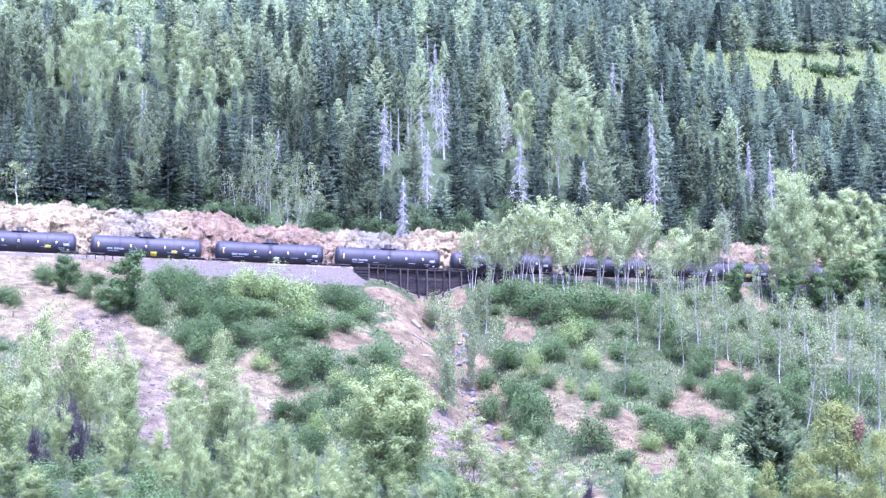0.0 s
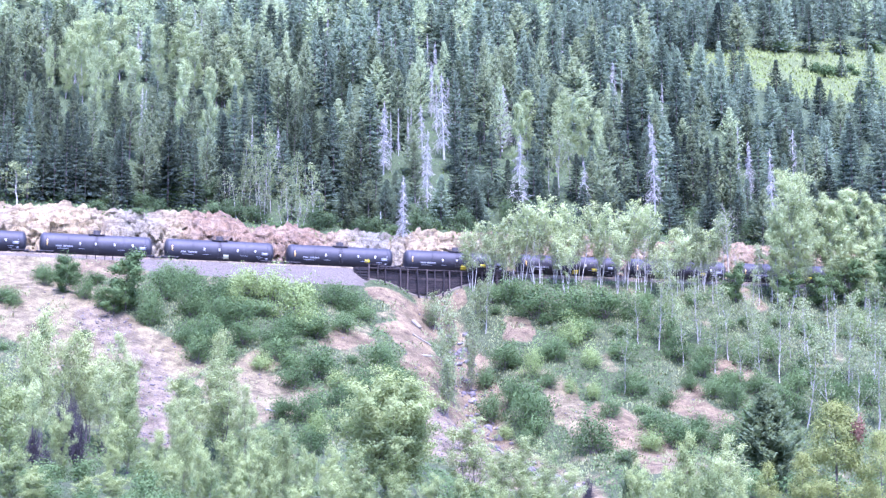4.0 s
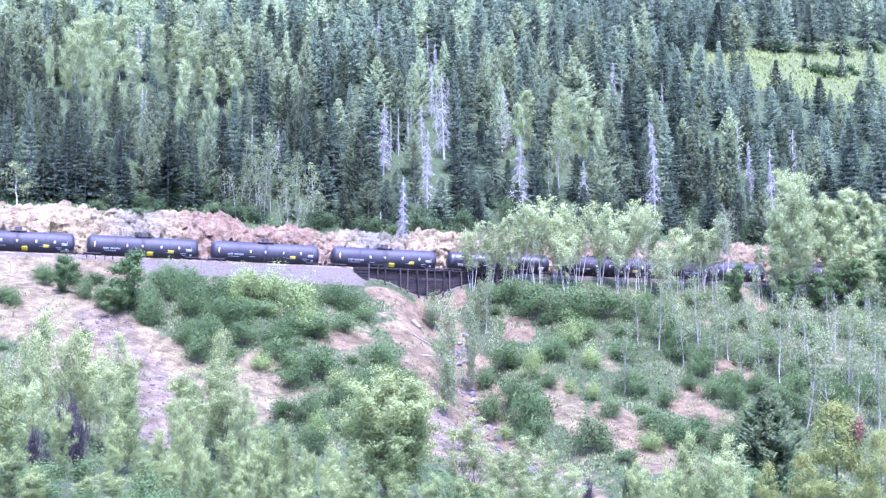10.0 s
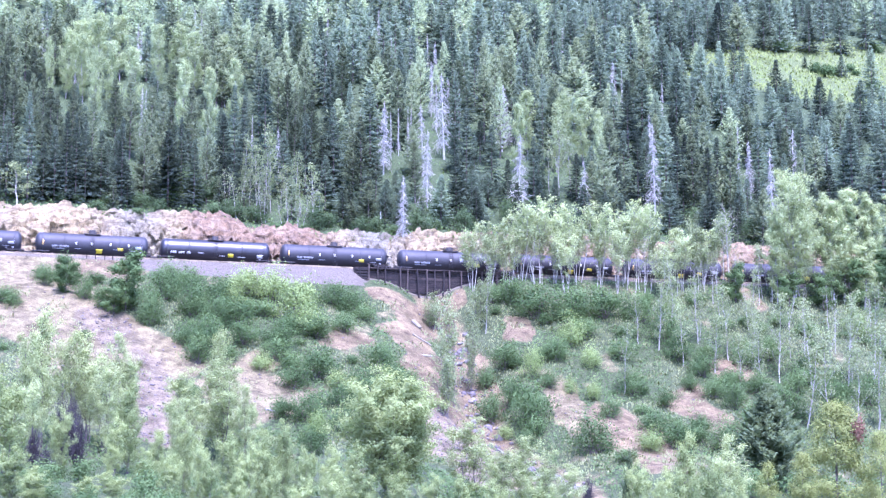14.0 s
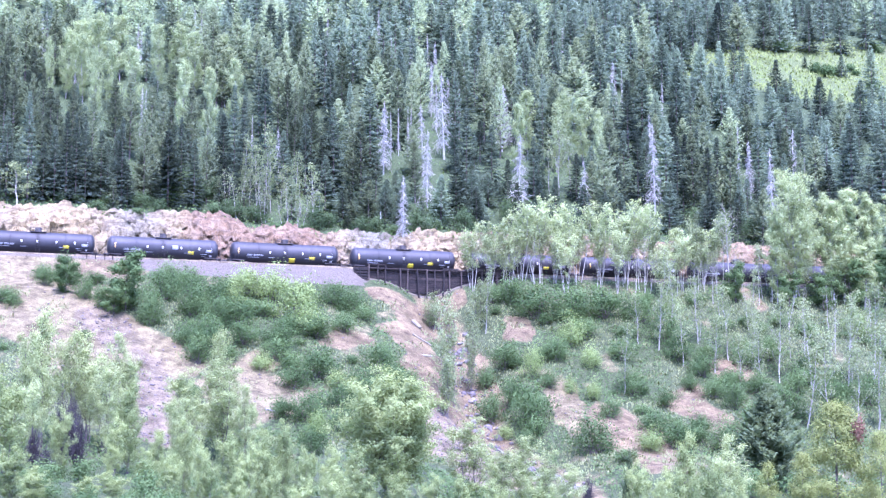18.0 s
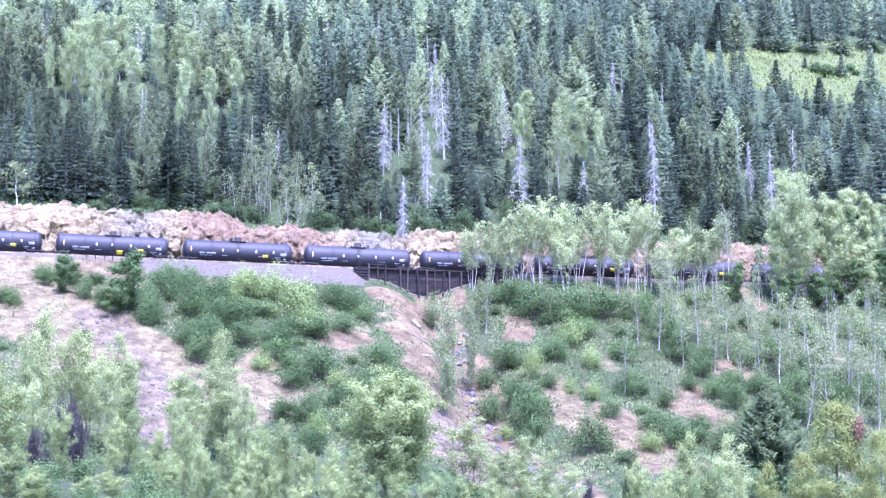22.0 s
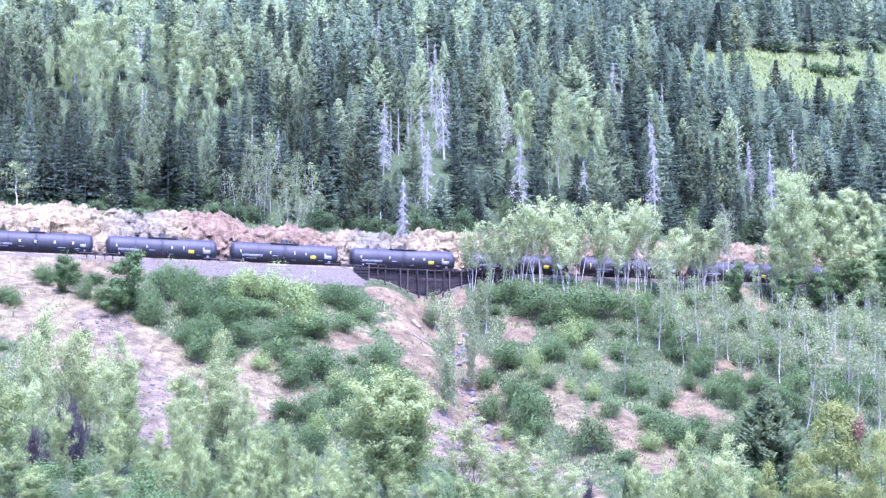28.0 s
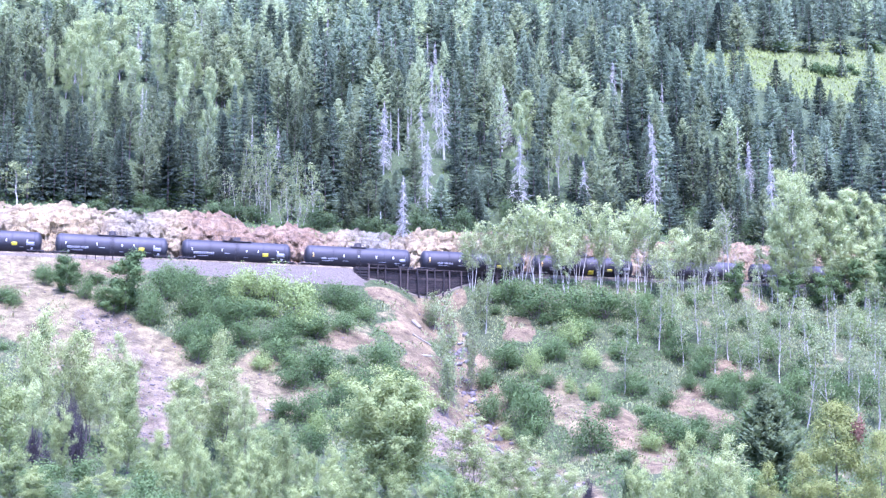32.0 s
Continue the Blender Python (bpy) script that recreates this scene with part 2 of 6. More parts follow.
# ---- the lie of the land ----
# s runs along the railway, n across it (uphill is positive), both in metres
TURN = radians(13.27)
UX, UY = math.cos(TURN), math.sin(TURN)
TRACK_Y = 263.2


def rail_z(s):
    s = np.asarray(s, float)
    return 41.05 - 0.0085 * s + 0.0085 * np.maximum(-s - 6, 0)


def to_sn(x, y):
    return x * UX + (y - TRACK_Y) * UY, -x * UY + (y - TRACK_Y) * UX


def to_xy(s, n):
    return s * UX - n * UY, TRACK_Y + s * UY + n * UX


def vnoise(x, y, size, seed):
    """Smooth value noise from -1 to 1 with lumps of the given size."""
    x, y = np.asarray(x, float) / size + 137.31 * seed, np.asarray(y, float) / size + 71.7 * seed
    xi, yi = np.floor(x), np.floor(y)
    fx, fy = x - xi, y - yi
    fx, fy = fx * fx * (3 - 2 * fx), fy * fy * (3 - 2 * fy)

    def h(a, b):
        v = np.sin(a * 127.1 + b * 311.7 + seed * 17.3) * 43758.5453
        return (v - np.floor(v)) * 2 - 1
    return (h(xi, yi) * (1 - fx) + h(xi + 1, yi) * fx) * (1 - fy) + (h(xi, yi + 1) * (1 - fx) + h(xi + 1, yi + 1) * fx) * fy


def smooth(v, a, b):
    t = np.clip((v - a) / (b - a), 0, 1)
    return t * t * (3 - 2 * t)


def gully_s(n):
    """The middle of the creek gully that runs down from under the bridge."""
    d = np.maximum(-6.9 - n, 0)
    return -4.5 + 0.055 * d + 1.2 * np.sin(d / 7.0)


def cut_height(s):
    """How high the hill starts behind the rock cutting."""
    return np.interp(s, (-70, -35, -27, -8, 0, 25, 60, 90), (8.7, 8.7, 7.3, 7.0, 8.0, 8.2, 7.8, 7.0)) + 0.25 * vnoise(s, 0, 6, 3)


def rim_height(s):
    """How high the rock face of the cutting stands."""
    rim = np.interp(s, (-66, -61, -57, -53, -49, -45, -41, -36, -32, -30, -28.3, -25, -22.6, -20.4, -17, -14, -10, -6.5, -2, 22, 55, 72), (8.9, 8.9, 9.7, 8.9, 9.2, 8.8, 9.2, 9.5, 9.2, 8.7, 7.5, 7.4, 8.4, 7.4, 7.1, 7.7, 7.6, 7.2, 8.2, 8.5, 8.1, 7.5))
    return rim + 0.3 * vnoise(s, 0, 2.2, 4)


def land(s, n):
    s, n = np.asarray(s, float), np.asarray(n, float)
    x, y = to_xy(s, n)
    zr = rail_z(np.clip(s, -250, 350))
    rough = 0.9 * vnoise(x, y, 16, 1) + 0.4 * vnoise(x, y, 5, 2) + 0.12 * vnoise(x, y, 1.3, 5)
    # downhill side
    d = np.maximum(-6.9 - n, 0)
    drop = 38 * np.tanh(0.68 * d / 38)
    away = s - gully_s(n)
    bridge = smooth(s, -15.6, -13.5) * (1 - smooth(s, 7.5, 9.5))
    wide = 4.5 + 0.03 * d
    gully = (2.5 + 1.6 * smooth(d, 0, 10)) * np.exp(-(away / wide) ** 2) * (1 - 0.6 * smooth(d, 35, 60))
    head = 1.1 * bridge * (1 - smooth(d, 3, 14))
    spur = 3.0 * np.exp(-((s + 62) / 26) ** 2) * smooth(d, 4, 22) + 1.6 * np.exp(-((s + 27) / 12) ** 2) * smooth(d, 6, 22)
    low = zr - drop + smooth(d, 1.5, 9) * rough - (gully + head) * smooth(d, 0.02, 0.35) + spur
    low = np.where((d > 0) & (d < 0.4) & (bridge < 0.5), np.maximum(low, zr - 0.4), low)
    bench = 1 - smooth(y, 22, 75)
    low = low * (1 - bench) + bench * (8.35 + 0.04 * rough)
    # uphill side
    u = n - 5.2
    c = cut_height(s)
    up_rough = 2.2 * vnoise(x, y, 34, 7) + 0.7 * vnoise(x, y, 11, 8) + 0.25 * vnoise(x, y, 3, 9)
    rise = c * smooth(u, 1.3, 4.0) + 0.53 * np.maximum(np.minimum(u, 430) - 3.6, 0) + smooth(u, 4, 14) * up_rough
    high = zr - 0.45 + np.where(u > 0, rise, 0) - 0.25 * np.exp(-((n - 4.2) / 0.8) ** 2)
    bed = zr - 0.28 + 0.03 * vnoise(x, y, 0.5, 11) + 0.3 * np.exp(-((n + 6.75) / 0.4) ** 2)
    z = np.where(n < -6.9, low, np.where(n > 3.2, high, bed))
    return z


def ground_z(x, y):
    s, n = to_sn(x, y)
    return float(land(s, n))

# bare patches of the slope: s, n, half-length along, half-length across, kind (0 tan soil, 1 pink soil, 2 grey scree)
BARE = [(-59.1, -23.1, 9.5, 11.7, 0), (-62.1, -17.4, 5.3, 6.4, 0), (-51.4, -35.7, 9.2, 9.6, 0), (-43.9, -37.6, 4.9, 6.3, 0), (-46.9, -52.8, 3, 18.8, 2), (-51.3, -30.4, 4.3, 4.2, 2), (-6.7, -13.6, 4.9, 6.6, 1), (-9.2, -25.2, 3.1, 13.1, 1), (-10.4, -39.5, 2.9, 13, 1), (-12.3, -60.9, 3, 22.2, 2), (-1.8, -28.2, 2.1, 6.7, 1), (-21, -28.8, 4.1, 3.8, 1), (5.7, -42.1, 2.9, 9, 0), (12.2, -55, 4.2, 11.9, 1), (24.2, -41.7, 2.8, 10.1, 1), (34.4, -32.8, 3.9, 5.7, 1), (6.4, -17.3, 2.4, 3, 1), (6.5, -21.8, 2.4, 4.3, 1), (-34.4, -47.1, 5.4, 9, 0)]
BARE_MORE = [(-60.7, -10, 7.8, 2.6, 0), (-51.1, -10.9, 4.7, 2.7, 1), (-10, -8.9, 3.3, 2, 1), (0.9, -9, 1.7, 1.6, 1), (45.3, -12.7, 2.5, 4.4, 1), (-8.2, -60.5, 3.9, 10.9, 0)]

# ---- where the plants stand: x, y, height, radius ----
HILL_PINES = [(-46.7, 267.5, 15.5, 1.64), (-42.7, 269, 15.5, 1.65), (-60.6, 269, 15.4, 1.78), (-37.3, 270.5, 15.5, 1.53), (-55.8, 271.5, 15.5, 1.66), (-62.5, 272, 15.5, 1.92), (-45.9, 273.8, 7.5, 1.17), (-59.8, 275, 15.4, 1.82), (-45.2, 275.5, 15.5, 2.21), (-70.1, 278, 15.5, 1.57), (-67.5, 280.5, 15.5, 1.59), (-41.4, 280.5, 15.5, 1.85), (-48.1, 281.5, 15.4, 1.99), (-54.2, 282.5, 15.3, 2), (-66.9, 285, 15.4, 1.5), (-73.8, 286.5, 15.4, 1.62), (-13.7, 286.5, 15.5, 2.43), (27.2, 287, 15.5, 2.43), (-52.7, 287.5, 15.4, 1.9), (-4.7, 289.2, 10.8, 1.45), (-25.2, 289.5, 15.3, 1.64), (-15.4, 292.5, 15.4, 1.79), (25.7, 293.8, 8.5, 2.09), (-22.8, 294, 15.4, 1.66)]
HILL_PINES_B = [(61.5, 295, 15.4, 1.8), (30.2, 297.5, 8, 1.97), (43.5, 298, 15.4, 2.52), (29.1, 298.5, 15.5, 2.25), (-75.8, 301, 14.4, 1.99), (-72.4, 301, 14.4, 1.85), (-27.5, 301.5, 15.5, 1.71), (52.6, 304, 5.3, 1.41), (-78.5, 305, 14.4, 1.59), (-24.9, 306.5, 15.4, 1.59), (-26.8, 307.5, 15.5, 1.74), (51.5, 307.5, 15.4, 2.17), (50.2, 307.8, 7.4, 1.76), (47, 308, 15.4, 2.17), (67.1, 309, 15.4, 2.61), (-8.1, 309.5, 15.5, 2.49), (-30.1, 311, 15.4, 2.35), (61.9, 311, 15.4, 2.05), (10.5, 313, 15.4, 1.63), (19.9, 313, 15.5, 2.07), (-5.9, 314, 15.4, 1.93), (28.8, 314, 15.5, 1.92), (-12.2, 316.5, 15.4, 2.84), (-80.9, 317, 14.4, 1.95)]
HILL_PINES_C = [(-82.8, 318, 14.4, 1.81), (3, 320, 15.4, 2.42), (-42.7, 321, 14.4, 1.98), (-33.6, 321, 14.5, 2.13), (7.7, 321, 15.4, 2.12), (-30.4, 321.5, 14.4, 1.83), (-41.8, 322, 14.3, 1.83), (21.1, 323.5, 15.5, 2.44), (-74.1, 324, 14.5, 2.77), (-40.2, 324, 14.4, 1.84), (-79.8, 324.5, 14.5, 2.16), (-77.7, 324.5, 14.4, 2.31), (-19.4, 325.5, 14.3, 2.46), (54.7, 326, 13, 2.15), (-26.3, 327.5, 14.4, 2.48), (-10.8, 327.5, 14.4, 2.01), (-4.3, 327.5, 14.4, 1.86), (-46.2, 328, 14.4, 1.87), (-71.8, 328.5, 14.5, 2.81), (-33.6, 329, 14.5, 1.87), (-30.7, 330, 14.4, 1.72), (-69.2, 330.5, 14.4, 2.04), (58.9, 331, 12.9, 2.18), (-13.7, 331.5, 14.4, 2.67)]
HILL_PINES_D = [(17.8, 331.5, 15.5, 2.19), (-36.8, 335, 14.4, 2.22), (-28.5, 336, 14.5, 2.07), (-50.7, 338, 14.4, 2.41), (-54.1, 338, 14.5, 2.41), (10.3, 339.5, 14.3, 1.93), (-41.4, 340, 14.3, 2.74), (26.2, 340.5, 15.5, 3.55), (13.7, 341, 14.5, 2.1), (-46.3, 341.5, 14.5, 2.11), (12.1, 342.5, 14.5, 2.27), (52.1, 344, 12.9, 2.27), (8.2, 345, 14.4, 1.8), (38.6, 345.5, 15.5, 2.12), (81.3, 349.5, 12.9, 2.47), (20.9, 359.5, 14.5, 2.21), (28.7, 365, 14.4, 2.59), (43.2, 369, 14.4, 2.62), (33.7, 386.5, 14.4, 2.38), (17, 387, 14.4, 3.12), (75.1, 431, 12.9, 3.02)]
HILL_SPRUCES = [(-63.5, 262, 17.2, 1.79), (-66.8, 262, 13.8, 1.88), (-61.4, 263, 9.2, 1.69), (-59.7, 263.2, 12, 1.79), (-58.1, 264, 14.3, 1.5), (-56.7, 264.5, 13.6, 1.5), (-55.5, 265.8, 13.1, 1.71), (-49.9, 266, 14.3, 1.5), (-49, 266.2, 6.7, 1.71), (-50.7, 267, 12.2, 1.91), (-53.4, 267.5, 11.2, 1.72), (-42.9, 267.5, 12.2, 2.64), (-39, 268.5, 11.1, 1.77), (-47.3, 269.2, 7.6, 1.63), (-37.1, 273.2, 10.5, 1.76), (-41.9, 274, 12.4, 1.47), (-35.2, 274.5, 13.8, 2.26), (-32.4, 278.2, 16.8, 1.8), (-14.9, 280.2, 4.9, 1.1), (4.7, 281, 10, 2.4), (2.2, 281.5, 12, 2.51), (-26.4, 282.8, 11.2, 2.02), (-12.4, 284.2, 3.6, 0.91), (-8.1, 284.5, 4, 0.71)]
HILL_SPRUCES_B = [(-11.2, 285.8, 9.7, 2.35), (-23, 286, 13.9, 2.15), (-34.9, 286, 15.4, 1.89), (37.9, 287.8, 9, 2.19), (-8, 288, 6.2, 1.61), (-20.4, 288.8, 10.1, 2.06), (-18.5, 289.5, 15.1, 2.28), (4, 292.5, 15.5, 2.2), (5.4, 292.5, 10.7, 1.78), (8.4, 295, 12.3, 2.11), (17.2, 296.5, 4.6, 1.27), (15.7, 296.5, 10.9, 1.91), (23.1, 297, 8.4, 1.8), (54.7, 299.2, 8.7, 1.6), (34.2, 300.5, 12, 1.93), (31.8, 300.8, 12.5, 2.15), (41.3, 302, 13.1, 1.83), (47.3, 305.5, 11.7, 1.96), (61, 306.2, 11.7, 1.97), (69.3, 307.5, 11.2, 2.41), (77.3, 311.2, 11.4, 2.7), (82.7, 326, 15.4, 2.91), (35.5, 328, 15.4, 2.79), (-43.8, 345.5, 14.4, 2.79)]
HILL_SPRUCES_C = [(71.5, 355, 12.8, 2.99), (79.4, 358.5, 13, 3.03), (74.7, 381, 9.6, 2.32), (66, 385.2, 10.9, 1.8), (97.9, 417.2, 6, 1.55), (90.1, 422.8, 3.2, 0.98), (69, 424.5, 12.9, 3.01), (93.6, 433.5, 12.9, 3), (82.3, 435, 12.9, 3.02)]
HILL_FIRS = [(-29.4, 282.2, 21.5, 2.54), (-19.1, 293, 15.5, 2.07), (-12.9, 302, 15.5, 3.14), (-16.5, 302, 15.3, 1.71), (39.7, 304.5, 15.4, 2.87), (-33.5, 310, 15.5, 1.91), (59.9, 311.5, 15.5, 2.64), (2.2, 312, 15.4, 1.92), (75, 314, 18.9, 2.92), (-20.8, 314.5, 15.4, 2.68), (18.5, 317, 15.5, 1.95), (74.3, 318, 15.4, 2.84), (58.7, 318.5, 15.5, 1.95), (82.3, 320.5, 15.5, 3.16), (16.7, 321.5, 15.5, 1.97), (14.7, 324.5, 15.4, 2.3), (-8.1, 326.5, 14.4, 2.01), (73.2, 326.5, 15.4, 2.46), (71.2, 327.5, 15.4, 2), (78.2, 329.5, 15.5, 2.17), (-23.1, 331, 14.2, 2.67), (-63.4, 332, 14.4, 2.05), (70.2, 335.5, 12.9, 2.05), (6.3, 340, 14.5, 2.09)]
HILL_FIRS_B = [(39.7, 340, 15.4, 3.53), (-25.8, 341, 14.5, 2.26), (1.8, 341.5, 14.4, 2.26), (-44.3, 343, 14.4, 2.28), (-6.2, 343, 14.5, 1.95), (-33.1, 345.5, 14.4, 2.46), (-25, 346, 14.4, 2.46), (4.2, 346, 14.4, 2.62), (16.9, 346.5, 14.4, 1.97), (-18.5, 348.5, 14.4, 2.98), (47.7, 348.5, 15.5, 3.13), (61.5, 348.5, 12.9, 2.63), (67.5, 349.5, 12.8, 2.98), (-21.7, 352.5, 14.4, 3.33), (-36.1, 355, 14.5, 3.34), (58.1, 355.5, 12.9, 3.02), (-12.5, 358.5, 14.4, 2.72), (-31.6, 358.5, 14.4, 3.06), (56.6, 358.5, 13, 2.71), (26.5, 359.5, 14.5, 2.04), (92.8, 360, 12.9, 2.72), (33.4, 361, 14.5, 2.9), (17.1, 362.5, 14.4, 2.58), (88.8, 363, 12.9, 3.01)]
HILL_FIRS_C = [(-17.6, 364.5, 14.4, 3.33), (-10.4, 369.5, 14.5, 3.34), (32.8, 370, 14.4, 2.63), (47.6, 370, 14.4, 2.8), (56.2, 370, 12.9, 3.01), (2, 371.5, 14.4, 3), (12.1, 376, 14.4, 3.33), (-0.5, 377, 14.5, 3.33), (38.4, 378, 14.5, 3.34), (46.9, 378.5, 14.4, 2.51), (-2.4, 380, 14.4, 3.33), (7.8, 382, 14.5, 3.26), (24.9, 384.5, 14.4, 3.28), (42.6, 385.5, 14.5, 2.56), (29.3, 388, 14.4, 3.32), (21.1, 391.5, 14.4, 2.97), (30.6, 395.5, 14.4, 2.82), (100.8, 400, 12.9, 2.84), (56.7, 403.5, 13, 3.02), (54.4, 405.5, 14.4, 3.33), (60.8, 412.5, 12.9, 3.02), (86.1, 433.5, 12.9, 3), (102.5, 437.5, 12.9, 3.02), (111.1, 445.5, 13, 3.02)]
THIN_SNAGS = [(-79.5, 336.5, 8.9, 0.67), (-77, 330, 9, 0.53), (-60.9, 338.5, 8.9, 0.54), (-59.8, 336, 8.8, 0.54), (-54, 348.5, 9, 0.56), (-53.1, 362, 9, 0.58), (-52.2, 366.5, 9, 0.59), (-68.4, 316, 8.9, 0.45), (-52.3, 296, 10.2, 0.53), (-52.1, 298.5, 8.9, 0.45), (-17.8, 365, 9, 0.45), (-24.8, 347, 9, 0.45), (-23.8, 345, 9, 0.45), (-26.1, 382, 8.9, 0.45), (-11, 359.5, 9, 0.5), (-9, 375, 8.9, 0.6), (-6.9, 365, 9, 0.58), (-3.4, 372.5, 9, 0.6), (-14.8, 306.5, 9, 0.45), (6.9, 340.5, 8.9, 0.45), (27.7, 393, 9, 0.47), (38.1, 362, 8.8, 0.51), (45.7, 355, 9, 0.57), (56.1, 325, 11.1, 0.45)]
THIN_SNAGS_B = [(66.8, 316.5, 9, 0.56), (-32.1, 287, 10.6, 0.46), (-9.3, 305, 8.9, 0.45), (-8, 306.5, 8.9, 0.49), (-6.3, 307, 9, 0.45), (-5.8, 308, 9, 0.45)]
SNAGS = [(-14.4, 384.5, 9.4, 0.96), (-1.7, 354.5, 10.2, 1.03), (-2.3, 331, 11.4, 0.83), (0.2, 307.5, 15.9, 1.66), (-1.2, 322, 9.4, 0.8), (1.2, 326.5, 9.5, 1.09), (2.8, 328, 9.5, 1.09), (11.6, 321, 12.2, 2), (-10.4, 298.5, 13.3, 1.36), (-3.5, 298.5, 12.8, 1.49), (-2.7, 285.5, 14.5, 1.54), (-6.3, 270.5, 11, 1.23), (12.8, 291, 13.1, 2.05), (30.1, 364.5, 9.5, 1.21), (35.7, 360, 11.3, 1.2), (36.7, 297, 16, 1.6), (39.1, 323, 10.3, 0.94), (56.5, 314.5, 11.2, 1.3), (56.7, 294.5, 15.2, 1.58), (64.9, 317.5, 13.6, 1.58), (-27.5, 287, 9.6, 1.07), (11, 318, 11.7, 1.45), (24.1, 291, 9.4, 1.32)]
HILL_ASPENS = [(-69.4, 323, 12.4, 3.68), (-66.4, 328, 12.3, 3.74), (-62.7, 330, 12.4, 2.91), (-70.6, 318, 12.4, 2.68), (-60.5, 312.5, 12.4, 2.52), (-62.8, 307, 12.5, 2.14), (-56.5, 309.5, 12.4, 2.61), (-72.5, 312.5, 12.5, 1.72), (-54.7, 325.5, 12.5, 2.27), (-51.4, 326.5, 12.5, 3.12), (-47.6, 325, 12.5, 2.5), (-46.3, 301.5, 12.5, 2.43), (-41.4, 301, 12.4, 2.2), (-41.3, 323, 12.5, 3.43), (-38.3, 312, 12.5, 2.28), (-67, 317, 12.3, 2.56), (15.6, 316.5, 12.5, 2.89), (22.8, 318, 12.4, 2.55), (25.8, 316.5, 12.3, 2.89), (28.2, 308, 12.4, 1.68), (13.3, 305.5, 12.4, 2.01), (20.7, 311, 12.5, 2.04)]
SLIM_ASPENS = [(-28.7, 273.5, 14, 1.79), (-27.4, 274, 11.7, 1.2), (-26.2, 277.5, 5.7, 1.01), (-24, 276.8, 9.8, 1.21), (-25.6, 279, 6.8, 1.11), (-20.9, 274, 9.3, 1.49), (-22.6, 275.5, 5.9, 1.1), (-30, 277.2, 9.5, 1.31), (-32.2, 276.2, 10.6, 1.21), (-30.9, 275.2, 5.9, 1), (20.2, 298.2, 13.5, 2.07), (18.6, 298.8, 9.4, 1.3), (22.5, 299.2, 10.5, 1.53), (-19.7, 273.8, 5, 1.19), (-28.2, 273.2, 7.2, 1.09)]
FRONT_POPLARS = [(-4.9, 160, 10.4, 4.64), (-24.7, 150, 5.4, 1.5), (-21.8, 146, 6.5, 1.41), (-19.8, 142, 5.7, 1.14), (-18, 146, 5.6, 1.46), (-15.4, 148, 6.2, 1.57), (-13.8, 150, 6.9, 1.4), (-15.7, 140, 5.5, 1.13), (-11, 142, 5.4, 1.37), (-9.3, 144, 5.6, 1.39), (-7.7, 150, 5.6, 1.45), (-37.6, 150, 8.9, 2.66), (-35.1, 160, 6.2, 1.44), (-30.3, 168, 8.1, 1.89), (-29.8, 158, 5.2, 1.43), (-24.1, 140, 4.1, 1.26), (-20.6, 132, 4, 1.19), (-27, 132, 1.8, 1.28), (-29.9, 128, 2.6, 1.44), (-32.6, 132, 4, 1.49), (16.6, 150, 6.3, 1.5), (21.2, 152, 9.4, 2.06), (17.4, 140, 5.7, 1.35)]
FRONT_POPLARS_LOW = [(-23.7, 126, 2.3, 1.22), (-17.1, 128, 4, 1.15), (-14.6, 124, 3.6, 1.2), (-12.2, 124, 4.1, 1.2), (-9.8, 120, 3.5, 1.08), (-7.8, 124, 4.1, 1.2), (-5.4, 126, 3.9, 1.22), (-3.1, 128, 3.7, 1.24), (-1, 134, 3.9, 1.08), (20.4, 134, 6.6, 1.3), (22, 130, 5.8, 1.05), (1.5, 132, 3.7, 1.06), (4, 128, 3.6, 1.24), (6.7, 126, 3.3, 1.22)]
FRONT_WILLOWS = [(-40.4, 176, 13.5, 2.38), (-40.8, 172, 11.8, 1.66), (-37.9, 178, 10.1, 1.72), (-36.6, 180, 11, 2.44), (-33.7, 182, 10.6, 1.88), (-34, 176, 8.6, 1.7), (-23.5, 186, 12.8, 2.1), (-23, 182, 9.5, 2.64), (-26.3, 180, 8.7, 2.09), (-26.5, 176, 6.9, 1.42), (-20.4, 178, 8.6, 1.72), (3, 160, 7.5, 2.37), (7.2, 158, 7, 1.88), (8.9, 152, 5.9, 1.52), (10.7, 148, 4.8, 1.57), (5, 154, 5.7, 1.49), (26.5, 162, 9.6, 1.88), (-39, 166, 8.7, 1.34)]
FRONT_PINES = [(36.5, 196, 11.9, 3.28), (18.3, 172, 8.1, 0.61)]
YELLOW_PINES = [(31.9, 142, 13.8, 2.97), (25.2, 136, 8.1, 1.18), (28.3, 138, 9.4, 1.56), (35, 140, 11.1, 1.58)]
BARE_THICKETS = [(-36.5, 172, 7, 1.94), (-37, 168, 7.6, 1.35), (-34.4, 165, 6.5, 1.6), (-37.5, 160, 5.1, 1.03), (14, 170, 4.5, 1.1), (-35.9, 158, 3.3, 1.02)]
EDGE_ASPENS = [(-64.2, 258, 7, 2.52)]
